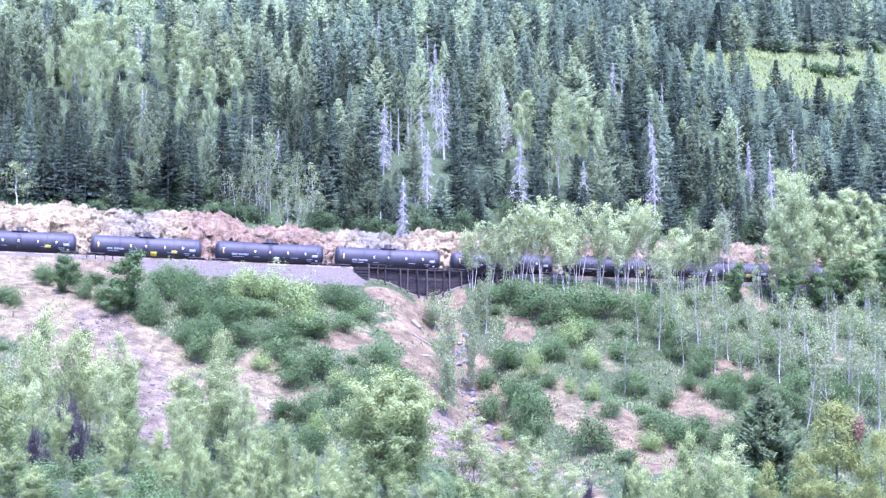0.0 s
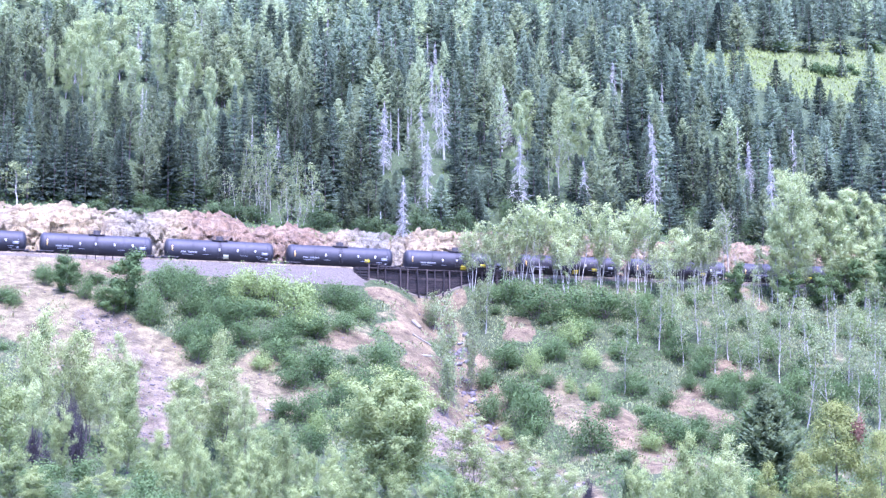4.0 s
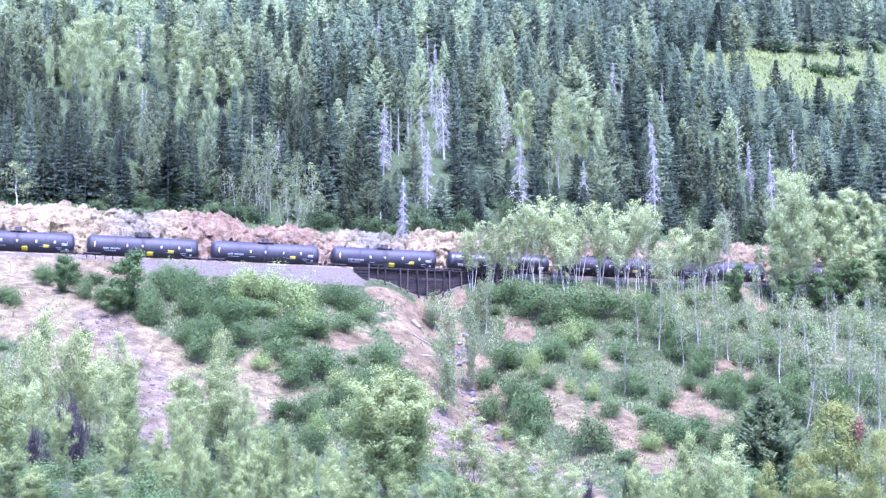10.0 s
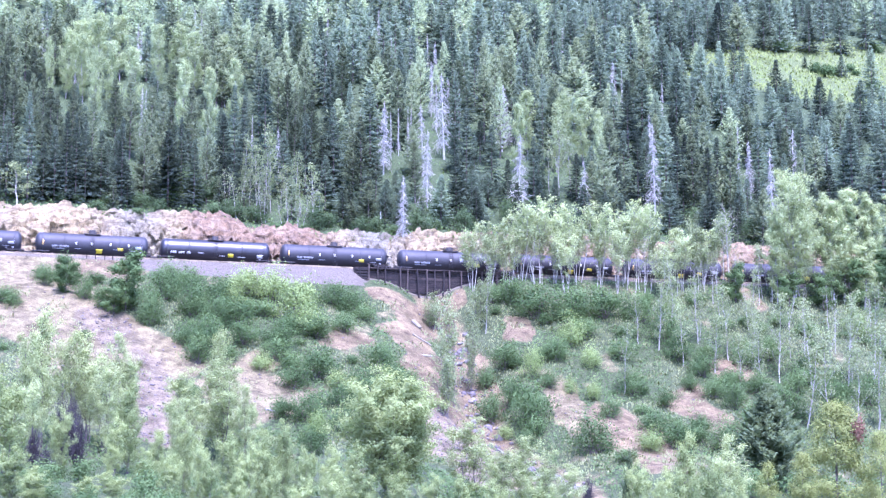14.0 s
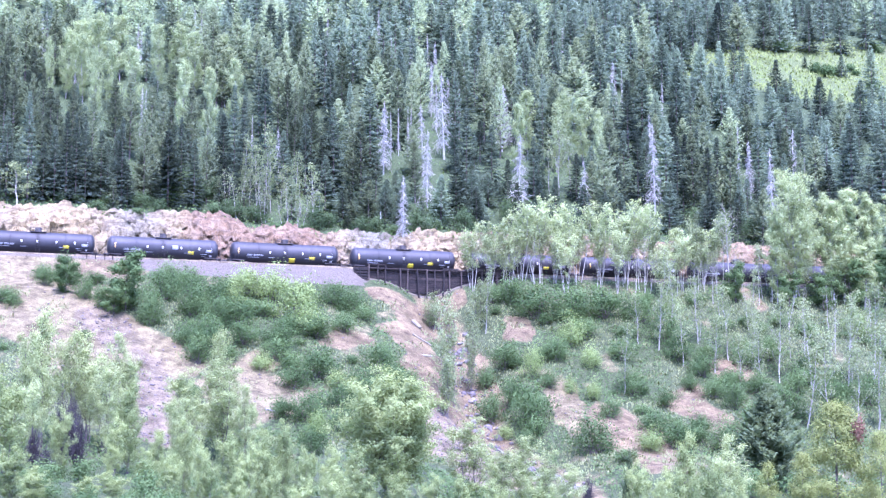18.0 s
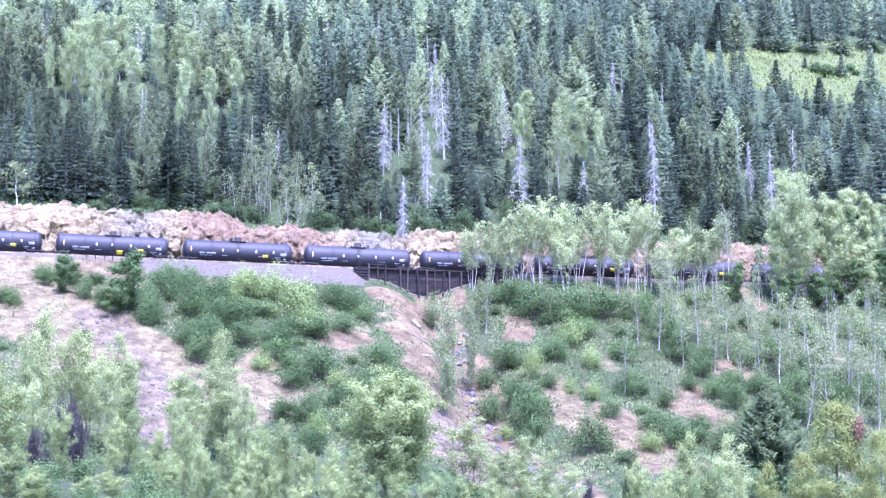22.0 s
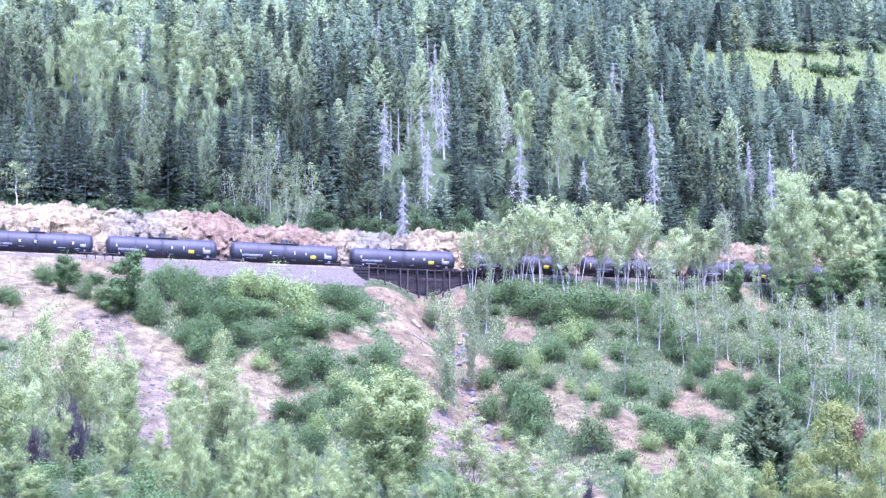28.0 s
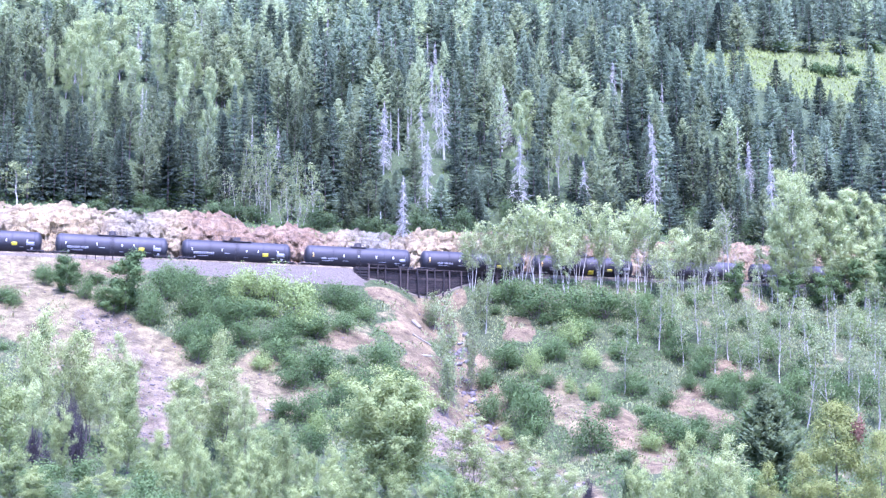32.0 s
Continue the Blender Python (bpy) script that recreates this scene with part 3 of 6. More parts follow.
EDGE_BUSHES = [(-40.6, 274, 4, 3.56), (-37, 271, 3.9, 2.64), (-42.9, 269, 4, 2.19), (-32.9, 267, 2.8, 2.6), (-46.8, 266, 2.4, 2.59), (-52, 266, 1.4, 2.16), (-57.3, 266, 0.8, 2.16), (-29.5, 268, 2.4, 2.61), (-19.9, 270, 3.7, 2.63), (-1.3, 281.5, 3.9, 3.2), (-4, 274, 3.9, 2.67), (10.9, 285, 3.8, 2.78), (3.3, 275.5, 3.8, 2.69), (-12.9, 271.5, 2.5, 2.21), (43, 293.5, 3.8, 3.34), (51.9, 289, 3.8, 2.82), (-7.5, 273, 1.3, 2.22)]
TRACKSIDE_ASPENS = [(4.3, 255, 9.5, 1.99), (7.1, 256, 8.7, 1.83), (11.7, 257, 10.6, 2.59), (14, 257, 12.5, 2.67), (17.1, 258, 11.4, 2.43), (20.3, 259, 11.6, 2.53), (23.8, 260, 11.1, 2.54), (27.8, 261, 12.1, 2.55), (30.7, 262, 11.8, 2.39), (36.2, 262, 8.9, 2.39), (39.4, 263, 8.5, 2.31), (32.8, 258, 8, 1.85), (9.8, 256, 8.2, 1.83), (25.9, 258, 10.1, 1.68), (18.2, 256, 9, 1.66)]
BIG_ASPENS = [(53.4, 262, 18.9, 4.9), (59.5, 263, 16.6, 3.1), (62.0, 266, 16.6, 3.5), (67.0, 268, 15.6, 2.8), (50.6, 262, 12.8, 2.56), (64.2, 264, 10.1, 2.57), (72.2, 272, 15, 3.54)]
LOWER_ASPENS = [(23.9, 230, 9.57, 1.65), (30.1, 242.5, 9.46, 1.73), (36.2, 246.2, 9.61, 1.84), (40.1, 243.5, 10.69, 1.98), (43.6, 243.2, 9.49, 1.98), (46.3, 239.5, 12.46, 2.18), (50.7, 238, 12.38, 2.32), (55.3, 238, 13.93, 2.32), (59.3, 239.2, 15.56, 2.33), (46.6, 224.5, 10.22, 2.19), (50, 225.2, 12.45, 2.34), (53, 222.8, 11.59, 2.32), (57.1, 228.8, 13.39, 2.23), (43.1, 234.8, 8.4, 1.91), (33.1, 239.2, 8.56, 1.56), (27.4, 243.2, 7.12, 1.58), (6.1, 245.8, 8.79, 1.36), (37.4, 239.2, 7.78, 1.71), (40, 234.2, 7.62, 1.68)]
BANK_ALDERS = [(62, 264, 7.2, 3), (66.7, 266, 9.2, 3.03), (57.6, 262, 6, 2.39), (44.1, 261, 6.4, 1.87), (52.2, 261, 5.7, 2.12)]
CREEK_WILLOWS = [(1.2, 223.8, 13.82, 1.89), (0.6, 216.5, 9.85, 1.76), (3.5, 232.5, 10.58, 1.36), (-1.5, 248.8, 5.26, 1.86), (4.9, 248.5, 6.06, 1.45)]
ROADSIDE_TREES = [(-41.8, 227, 8.27, 2.95), (-49.7, 228.2, 5.19, 1.78), (-42.9, 225, 5.12, 1.83)]
SLOPE_BUSHES = [(-35.3, 238, 3.87, 2.71), (-37.8, 239, 3.5, 2.33), (-30.8, 233.5, 4.55, 3.04), (-32.5, 229.2, 2.98, 2.61), (-27.1, 228, 3.71, 2.97), (-15.4, 243.2, 3.16, 2.77), (-12.8, 242.2, 2.99, 2.36), (-10.8, 239, 2.64, 1.94), (-29.8, 218.5, 5.54, 3.02), (-32.4, 221.8, 3.24, 2.16), (-25.7, 223, 3.26, 2.54), (-20.7, 224.2, 3.28, 2.55), (-16.6, 228, 3.34, 2.59), (-13.2, 232.5, 3.02, 2.27), (-21.1, 220.2, 3.22, 2.51), (-15.7, 216.5, 4.22, 2.99), (-18.3, 213.5, 3.12, 2.43)]
SLOPE_BUSHES_LOW = [(-10, 214, 3.83, 2.61), (-8.1, 223.5, 4.36, 2.91), (-6, 218.5, 3.55, 2.49), (-4.2, 218.2, 2.84, 1.77), (-12.5, 209.2, 3.06, 2.38), (-15.6, 202.2, 4.08, 2.63), (-18.6, 202.5, 2.63, 1.98), (-13.8, 186.2, 3.03, 2.12), (-11.2, 199.8, 3.25, 1.95), (-8.4, 208.2, 3.05, 2.03), (-51.7, 234.2, 2.28, 2.28), (-54.5, 234.8, 2.14, 1.68), (-37.7, 225, 3.29, 1.83), (-41.3, 228.5, 3.34, 2.23), (-47.3, 235.5, 1.91, 1.91), (-56.6, 223.8, 2.18, 1.82), (-45, 217.8, 1.27, 1.06), (-49.4, 215.2, 1.12, 0.91), (-53.6, 211.2, 0.96, 1.03)]
BANK_CHAIN = [(-53.3, 231.2, 2.6, 1.66), (-51.2, 234.8, 3.8, 1.77), (-47.1, 227.5, 3.1, 1.64), (-44.7, 225.8, 3.6, 1.47), (-38.0, 224.5, 5.3, 2.05), (-37.5, 233.5, 4.6, 2.52), (-33.2, 229.0, 5.1, 2.24), (-29.5, 220.2, 5.2, 2.51), (-30.6, 216.8, 3.9, 2.11), (-55.6, 223.0, 1.8, 1.46), (-29.5, 226.8, 4.4, 2.22)]
BANK_BUSHES = [(8.5, 236, 3.99, 3.07), (5.8, 233.8, 3.04, 1.9), (14.2, 229.8, 2.99, 1.64), (6.3, 225.5, 4.4, 2.2), (10.9, 222.2, 6.14, 3.25), (9.3, 227.2, 3.69, 2.22), (18.2, 211.5, 4.95, 3.09), (26.5, 218.2, 3.12, 2.48), (28.7, 213.8, 3.47, 3.13), (36.1, 231.2, 3.01, 2.26), (35.5, 237.2, 3.86, 2.31), (38.1, 228, 3.71, 2.22), (32.2, 218.2, 2.84, 2.13), (35, 214.2, 4.18, 2.79), (13.5, 248.5, 5.01, 4.04), (18.4, 249.2, 4.86, 3.65), (23.3, 249.5, 5.03, 3.65), (28.1, 249.2, 4.86, 3.24), (31.6, 245.2, 4.78, 2.79)]
BANK_BUSHES_MORE = [(9.5, 252, 4.1, 2.87), (20.3, 244, 3.17, 2.38), (24.6, 239, 3.11, 2.33), (32.5, 240.5, 3.91, 2.35), (42.3, 242.8, 3.95, 2.37), (45.9, 245, 3.98, 2.39), (15.5, 237.5, 3.4, 2.32), (25.1, 230.2, 3.29, 2.25), (21.2, 221.2, 2.59, 1.8), (29.3, 228, 2.52, 1.85), (39.3, 222.2, 3.61, 2.53), (44.5, 226.8, 4.42, 2.95), (10.3, 218.2, 2.13, 1.77), (41.9, 232.5, 3.4, 2.27), (47.7, 235, 3.82, 2.29), (51.7, 232.8, 4.54, 2.65), (57.8, 235.8, 4.6, 2.68), (33.1, 234, 2.28, 1.52)]
BRIGHT_BUSHES = [(-27, 240.5, 3.91, 3.13), (-23.9, 240.5, 4.69, 3.52), (-20, 232.2, 5.29, 3.59), (-17.8, 229, 3.72, 2.98), (-28.8, 235.8, 3.07, 2.3), (18.2, 242.2, 4.1, 2.84), (11.8, 232, 4.37, 1.96), (20.2, 236.5, 3.23, 1.77), (16.8, 229, 2.23, 1.34), (19.6, 227.2, 2.66, 1.33), (-14.2, 195.8, 3.18, 1.91), (-22.9, 217.8, 2.12, 1.77), (-12.8, 214.5, 2.37, 1.74), (33.7, 254.2, 3.31, 2.07), (61.1, 255, 4.15, 2.9), (25, 211.5, 2.75, 2.06), (7.6, 221, 1.8, 1.44)]

# ---- building helpers ----
def mesh_of(name, verts, faces, material, smooth_faces=False, normals=None):
    """A mesh from arrays of places and of equal-sided faces."""
    verts, faces = np.asarray(verts, np.float32), np.asarray(faces, np.int32)
    me = bpy.data.meshes.new(name)
    me.vertices.add(len(verts))
    me.vertices.foreach_set("co", verts.ravel())
    k = faces.shape[1]
    me.loops.add(faces.size)
    me.loops.foreach_set("vertex_index", faces.ravel())
    me.polygons.add(len(faces))
    me.polygons.foreach_set("loop_start", np.arange(0, faces.size, k, dtype=np.int32))
    if smooth_faces:
        me.polygons.foreach_set("use_smooth", np.ones(len(faces), bool))
    me.materials.append(material)
    me.update(calc_edges=True)
    if normals is not None:
        # the leaves of a crown are shaded by the rounding of the crown
        me.normals_split_custom_set_from_vertices(normals.tolist())
    return me


def child(name, me, parent, label="", m=None):
    ob = new(name, me)
    ob.parent = parent
    if m is not None:
        ob.matrix_basis = m
    if label:
        tagged(ob, label)
    return ob


def part(name, bm, material, parent, label="", smooth_faces=False, m=None):
    """Links a bmesh as one mesh object under a thing or a part."""
    me = bpy.data.meshes.new(name)
    bm.to_mesh(me)
    bm.free()
    me.materials.append(material)
    if smooth_faces:
        for f in me.polygons:
            f.use_smooth = True
    return child(name, me, parent, label, m)


def box(bm, x0, x1, y0, y1, z0, z1, bevel=0.0, m=None):
    r = bmesh.ops.create_cube(bm, size=1.0)
    vs = r["verts"]
    for v in vs:
        v.co = Vector(((x0 + x1) / 2 + v.co.x * (x1 - x0), (y0 + y1) / 2 + v.co.y * (y1 - y0), (z0 + z1) / 2 + v.co.z * (z1 - z0)))
    if bevel:
        es = list({e for v in vs for e in v.link_edges})
        r = bmesh.ops.bevel(bm, geom=es, offset=bevel, segments=1, affect='EDGES')
        vs = list({v for f in r["faces"] for v in f.verts} | {v for v in vs if v.is_valid})
    if m is not None:
        bmesh.ops.transform(bm, matrix=m, verts=vs)
    return vs


def rod(bm, a, b, r0, r1=None, sides=6):
    """A round bar from a to b."""
    a, b = Vector(a), Vector(b)
    d = b - a
    q = bmesh.ops.create_cone(bm, cap_ends=True, segments=sides, radius1=r0, radius2=r0 if r1 is None else r1, depth=d.length)
    m = Matrix.Translation((a + b) / 2) @ d.to_track_quat('Z', 'Y').to_matrix().to_4x4()
    bmesh.ops.transform(bm, matrix=m, verts=q["verts"])
    return q["verts"]


class Shape:
    """Gathers quads for a plant: tubes for wood and small blades for leaves."""

    def __init__(self):
        self.v, self.f, self.n, self.w, self.t = [], [], 0, [], []

    def add(self, v, f):
        self.v.append(np.asarray(v, np.float32).reshape(-1, 3))
        self.f.append(np.asarray(f, np.int32) + self.n)
        self.n += len(self.v[-1])

    def tube(self, pts, radii, sides=5):
        pts, radii = np.asarray(pts, float), np.asarray(radii, float)
        t = np.gradient(pts, axis=0)
        t /= np.linalg.norm(t, axis=1)[:, None] + 1e-9
        ref = np.where(np.abs(t[:, 2:3]) > 0.8, np.array([[1.0, 0, 0]]), np.array([[0, 0, 1.0]]))
        a = np.cross(t, ref)
        a /= np.linalg.norm(a, axis=1)[:, None] + 1e-9
        b = np.cross(t, a)
        ang = np.arange(sides) / sides * 2 * math.pi
        ring = pts[:, None] + radii[:, None, None] * (np.cos(ang)[None, :, None] * a[:, None] + np.sin(ang)[None, :, None] * b[:, None])
        k = len(pts)
        i, j = np.meshgrid(np.arange(k - 1), np.arange(sides), indexing='ij')
        j2 = (j + 1) % sides
        f = np.stack([i * sides + j, i * sides + j2, (i + 1) * sides + j2, (i + 1) * sides + j], -1).reshape(-1, 4)
        self.add(ring.reshape(-1, 3), f)

    def blades(self, at, along, side, length, width, out, three=False, tone=None):
        """Diamond-shaped leaves or needle sprays: at (k,3), along, side and outward vectors (k,3)."""
        face = np.einsum('ij,ij->i', np.cross(along, side), out)
        side = side * np.where(face < 0, -1.0, 1.0)[:, None]
        self.w.append(np.repeat(out, 3 if three else 4, 0))
        if tone is not None:
            self.t.append(np.repeat(np.asarray(tone, np.float32), 3 if three else 4))
        length, width = np.asarray(length)[:, None], np.asarray(width)[:, None]
        p0, p2 = at, at + along * length
        mid = at + along * length * 0.45
        p3, p1 = mid + side * width / 2, mid - side * width / 2
        k = len(at)
        if three:
            base = at + along * length * 0.2
            v = np.stack([base - side * width / 2, p2, base + side * width / 2], 1).reshape(-1, 3)
            self.add(v, np.arange(3 * k).reshape(k, 3))
            return
        v = np.stack([p0, p1, p2, p3], 1).reshape(-1, 3)
        self.add(v, np.arange(4 * k).reshape(k, 4))

    def arrays(self):
        return np.concatenate(self.v), np.concatenate(self.f)

    def normals(self):
        return np.concatenate(self.w) if self.w else None

    def tones(self):
        return np.concatenate(self.t) if self.t else None


def unit(v):
    return v / (np.linalg.norm(v, axis=-1, keepdims=True) + 1e-9)


def conifer(rng, height, radius, bare=0.05, tier=0.6, boughs=9, sprays=5, form="spruce", ragged=0.25, blade=0.5, hang=0.3):
    """Wood and needles of one conifer: whorls of boughs, each bough a flat spray of small needle blades on both sides of its axis."""
    wood, crown = Shape(), Shape()
    lean = rng.normal(0, 0.01, 2) * height
    u = np.linspace(0, 1, 5)
    stem = np.stack([lean[0] * u ** 2, lean[1] * u ** 2, -0.4 + (height + 0.2) * u], 1)
    wood.tube(stem, 0.010 * height * (1 - u) + 0.015, 5)
    zs, z = [], bare * height
    while z < height * 0.985:
        zs.append(z)
        z += tier * rng.uniform(0.7, 1.3) * (1.1 - 0.65 * z / height)
    lop, gap = rng.uniform(0, 6.28), rng.uniform(0, 6.28)
    cols = []
    for z in zs:
        t = (z - bare * height) / (height * (1 - bare))
        if form == "pine":
            wide = min(1.0, (1.28 * (1 - t)) ** 1.05) * min(1.0, 0.62 + 1.1 * t) * rng.uniform(0.74, 1.12)
        else:
            wide = 1.06 * (1 - t) ** 1.08 * min(1.0, 0.9 + t) * rng.uniform(0.82, 1.12)
        k = max(5, int(round(boughs * (1 - 0.35 * t))))
        a = rng.uniform(0, 6.283) + np.arange(k) * 6.283 / k + rng.normal(0, 0.28, k)
        reach = radius * wide * rng.uniform(1 - 1.5 * ragged, 1 + ragged, k) * (1 + 0.14 * np.cos(a - lop) + 0.1 * np.cos(2 * a - gap + z)) + 0.14
        cols.append(np.stack([np.full(k, z), np.full(k, t), a, reach, rng.normal(0, 0.1, k)], 1))
    z, t, a, reach, jig = np.concatenate(cols).T
    if form == "pine":
        rise, sag, curl = 0.25 + 0.7 * t + jig, 0.25, 0.35
    else:
        rise, sag, curl = -0.12 + 0.75 * t ** 1.3 + jig, 0.5 * (1 - t), 0.28
    at, al, sd, ln, out, fresh = [], [], [], [], [], []
    ca, sa = np.cos(a), np.sin(a)
    for q in range(sprays):
        w = (q + rng.uniform(0.2, 1.0, len(z))) / sprays
        w = 0.12 + 0.88 * w ** 0.8
        drop = reach * (rise * w - sag * w ** 2 + curl * w ** 3)
        base = np.stack([lean[0] * (z / height) ** 2 + ca * reach * w, lean[1] * (z / height) ** 2 + sa * reach * w, z + drop], 1)
        pitch = rise - 2 * sag * w + 3 * curl * w ** 2
        for side in (-1, 1) if q < sprays - 1 else (-1, 0, 1):
            turn = a + side * rng.uniform(0.5, 1.15, len(z))
            way = unit(np.stack([np.cos(turn), np.sin(turn), 0.7 * pitch - hang + rng.normal(0, 0.2, len(z))], 1))
            roll = rng.uniform(-1.25, 1.25, len(z))
            flat = unit(np.stack([-np.sin(turn) * np.cos(roll), np.cos(turn) * np.cos(roll), np.sin(roll)], 1))
            at.append(base + rng.normal(0, 0.05, base.shape))
            al.append(way)
            sd.append(flat)
            # fresh also carries painted shade, darker inward along the bough and down the tree
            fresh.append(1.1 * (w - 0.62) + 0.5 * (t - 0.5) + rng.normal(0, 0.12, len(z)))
            ln.append((blade * (0.55 + 0.28 * reach) * (1.15 - 0.45 * w)) * rng.uniform(0.7, 1.3, len(z)))
            out.append(unit(np.stack([ca * 0.75, sa * 0.75, np.full(len(z), 0.62)], 1) + rng.normal(0, 0.35, (len(z), 3))))
    at, al, sd, ln, out, fresh = (np.concatenate(v) for v in (at, al, sd, ln, out, fresh))
    # lighter new tip needles; shade of inner, low boughs put into the tone
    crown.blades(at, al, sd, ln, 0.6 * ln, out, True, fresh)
    m = 7
    top = np.repeat(np.array([[lean[0], lean[1], height - 0.6]]), m, 0) + rng.uniform(-0.3, 0.25, (m, 1)) * [[0, 0, 1.0]]
    crown.blades(top, unit(np.array([[0, 0, 1.0]]) + rng.normal(0, 0.2, (m, 3))), unit(rng.normal(0, 1, (m, 3)) * [1, 1, 0.1]), np.full(m, 0.65), np.full(m, 0.16), unit(rng.normal(0, 0.5, (m, 3)) + [0, -0.2, 0.8]), True, np.full(m, 0.4))
    return wood, crown


def leaf_cloud(crown, rng, centres, spread, count, size, slim=1.0, clumps=0):
    """Leaves scattered round the twigs, in a number of clumps."""
    if clumps:
        centres = centres[rng.permutation(len(centres))[:clumps]]
    mid = centres.mean(0)
    wide = np.abs(centres - mid).max() + 0.5
    c = centres[rng.integers(0, len(centres), count)]
    o = rng.normal(0, 1, (count, 3)) * [1, 1, 0.8]
    p = c + o * spread
    out = unit(1.0 * o + 1.5 * (p - mid) / wide + [0, 0, 0.35] + rng.normal(0, 0.1, (count, 3)))
    face = unit(out + rng.normal(0, 0.32, (count, 3)))
    al = unit(np.cross(face, rng.normal(0, 1, (count, 3)) + [0, 0, 0.4]))
    sd = unit(np.cross(face, al))
    s = size * rng.uniform(0.6, 1.35, count)
    crown.blades(p, al, sd, s, s * slim * rng.uniform(0.65, 1.0, count), out)


def bushy_pine(rng, height, radius, leaves, leaf=0.3, top=0.8, bare=0.02, clumps=0):
    """Wood and needles of a full young pine: tufts on whorled boughs within a cone or a dome (small top)."""
    wood, crown = Shape(), Shape()
    u = np.linspace(0, 1, 5)
    stem = np.stack([0 * u, 0 * u, -0.4 + (height + 0.2) * u], 1)
    wood.tube(stem, 0.013 * height * (1 - u) + 0.02, 6)
    tips = []
    for q in range(int(height * 16)):
        t = rng.uniform(0, 1) ** 1.25
        z = height * (bare + (0.98 - bare) * t)
        a = rng.uniform(0, 6.283)
        L = radius * ((1 - t) ** top * 1.02) * min(1, 0.7 + 1.5 * t) * rng.uniform(0.55, 1.1) + 0.1
        tip = np.array([math.cos(a) * L, math.sin(a) * L, z + (0.35 * t - 0.08) * L])
        if q % 3 == 0:
            wood.tube(np.stack([[0, 0, z], tip]), [0.035, 0.01], 3)
        tips += [tip, tip, tip * [0.7, 0.7, 1]]
    leaf_cloud(crown, rng, np.array(tips), 0.34 if clumps else 0.26, leaves, leaf, 0.42, clumps)
    return wood, crown


def broadleaf(rng, height, radius, leaves, leaf=0.2, bare=0.25, stems=1, lean=0.05, spread=0.28, twigs=5, upright=0.9, taper=1.0, clumps=0, stout=1.0):
    """Wood and leaves of a poplar, aspen or willow: stems, rising limbs, twigs, and leaves in clumps at the twigs."""
    wood, crown = Shape(), Shape()
    tips = []
    for st in range(stems):
        h = height * (1.0 if st == 0 else rng.uniform(0.65, 0.95))
        az = rng.uniform(0, 6.283)
        off = np.array([math.cos(az), math.sin(az), 0]) * (0 if stems == 1 else rng.uniform(0.1, 0.4))
        ln = rng.normal(0, lean, 2) * h + (off[:2] * 2.2 if stems > 1 else 0)
        u = np.linspace(0, 1, 8)
        wig = rng.normal(0, 0.018 * h, (8, 2)).cumsum(0) * 0.5
        stem = np.stack([off[0] + ln[0] * u + wig[:, 0], off[1] + ln[1] * u + wig[:, 1], -0.4 + (h + 0.4) * u], 1)
        r0 = stout * (0.0075 * h + 0.015)
        wood.tube(stem, r0 * (1 - 0.92 * u), 6)
        limbs = max(7, int(h * 1.5))
        for i in range(limbs):
            t = bare + (0.97 - bare) * (i + rng.uniform(0, 1)) / limbs
            base = np.array([np.interp(t, u, stem[:, k]) for k in range(3)])
            v = (t - bare) / (1 - bare)
            L = radius * (0.35 + 0.65 * math.sin(math.pi * min(v ** 0.8 * 0.85 + 0.15, 1.0)) ** taper) * rng.uniform(0.6, 1.12)
            az = i * 2.4 + rng.normal(0, 0.5)
            d = unit(np.array([math.cos(az), math.sin(az), upright * rng.uniform(0.6, 1.4)]))
            q = np.linspace(0, 1, 4)
            limb = base + d * (L * q)[:, None] + np.array([0, 0, 0.18 * L])[None] * (q ** 2)[:, None] + rng.normal(0, 0.04 * L, (4, 3)) * q[:, None]
            wood.tube(limb, r0 * 0.42 * (1 - t * 0.6) * (1 - 0.85 * q), 4)
            for j in range(twigs):
                a = limb[1 + j % 3] * (1 - (j % 2) * 0.4) + limb[min(3, 2 + j % 3)] * (j % 2) * 0.4
                td = unit(d + rng.normal(0, 0.6, 3) + [0, 0, 0.25])
                tl = L * rng.uniform(0.25, 0.5)
                b = a + td * tl
                wood.tube(np.stack([a, b]), [r0 * 0.1 + 0.006, 0.005], 3)
                tips += [a + td * tl * 0.5, b, b]
            tips.append(limb[-1])
        tips.append(stem[-1])
    leaf_cloud(crown, rng, np.array(tips), spread, leaves, leaf, 1.0, clumps)
    return wood, crown


def shrub(rng, height, radius, leaves, leaf=0.16):
    """Stems and leaves of a rounded, lumpy bush."""
    wood, crown = Shape(), Shape()
    tips = []
    k = int(9 + radius * 5)
    for i in range(k):
        az, tilt = rng.uniform(0, 6.283), rng.uniform(0.05, 1.25)
        d = np.array([math.cos(az) * math.sin(tilt) * radius, math.sin(az) * math.sin(tilt) * radius, math.cos(tilt) * height * 0.95 + 0.1])
        d *= rng.uniform(0.65, 1.05)
        q = np.linspace(0, 1, 4)
        p = d[None] * q[:, None] + rng.normal(0, 0.05, (4, 3)) * q[:, None] + np.array([0, 0, -0.25]) * (1 - q)[:, None]
        wood.tube(p, 0.035 * (1 - 0.8 * q), 3)
        for j in range(5):
            e = p[-1] * rng.uniform(0.55, 1.0) + rng.normal(0, 0.16 * radius + 0.06, 3)
            e[2] = max(e[2], 0.1)
            tips += [e]
    leaf_cloud(crown, rng, np.array(tips), 0.13 * radius + 0.1, leaves, leaf)
    return wood, crown


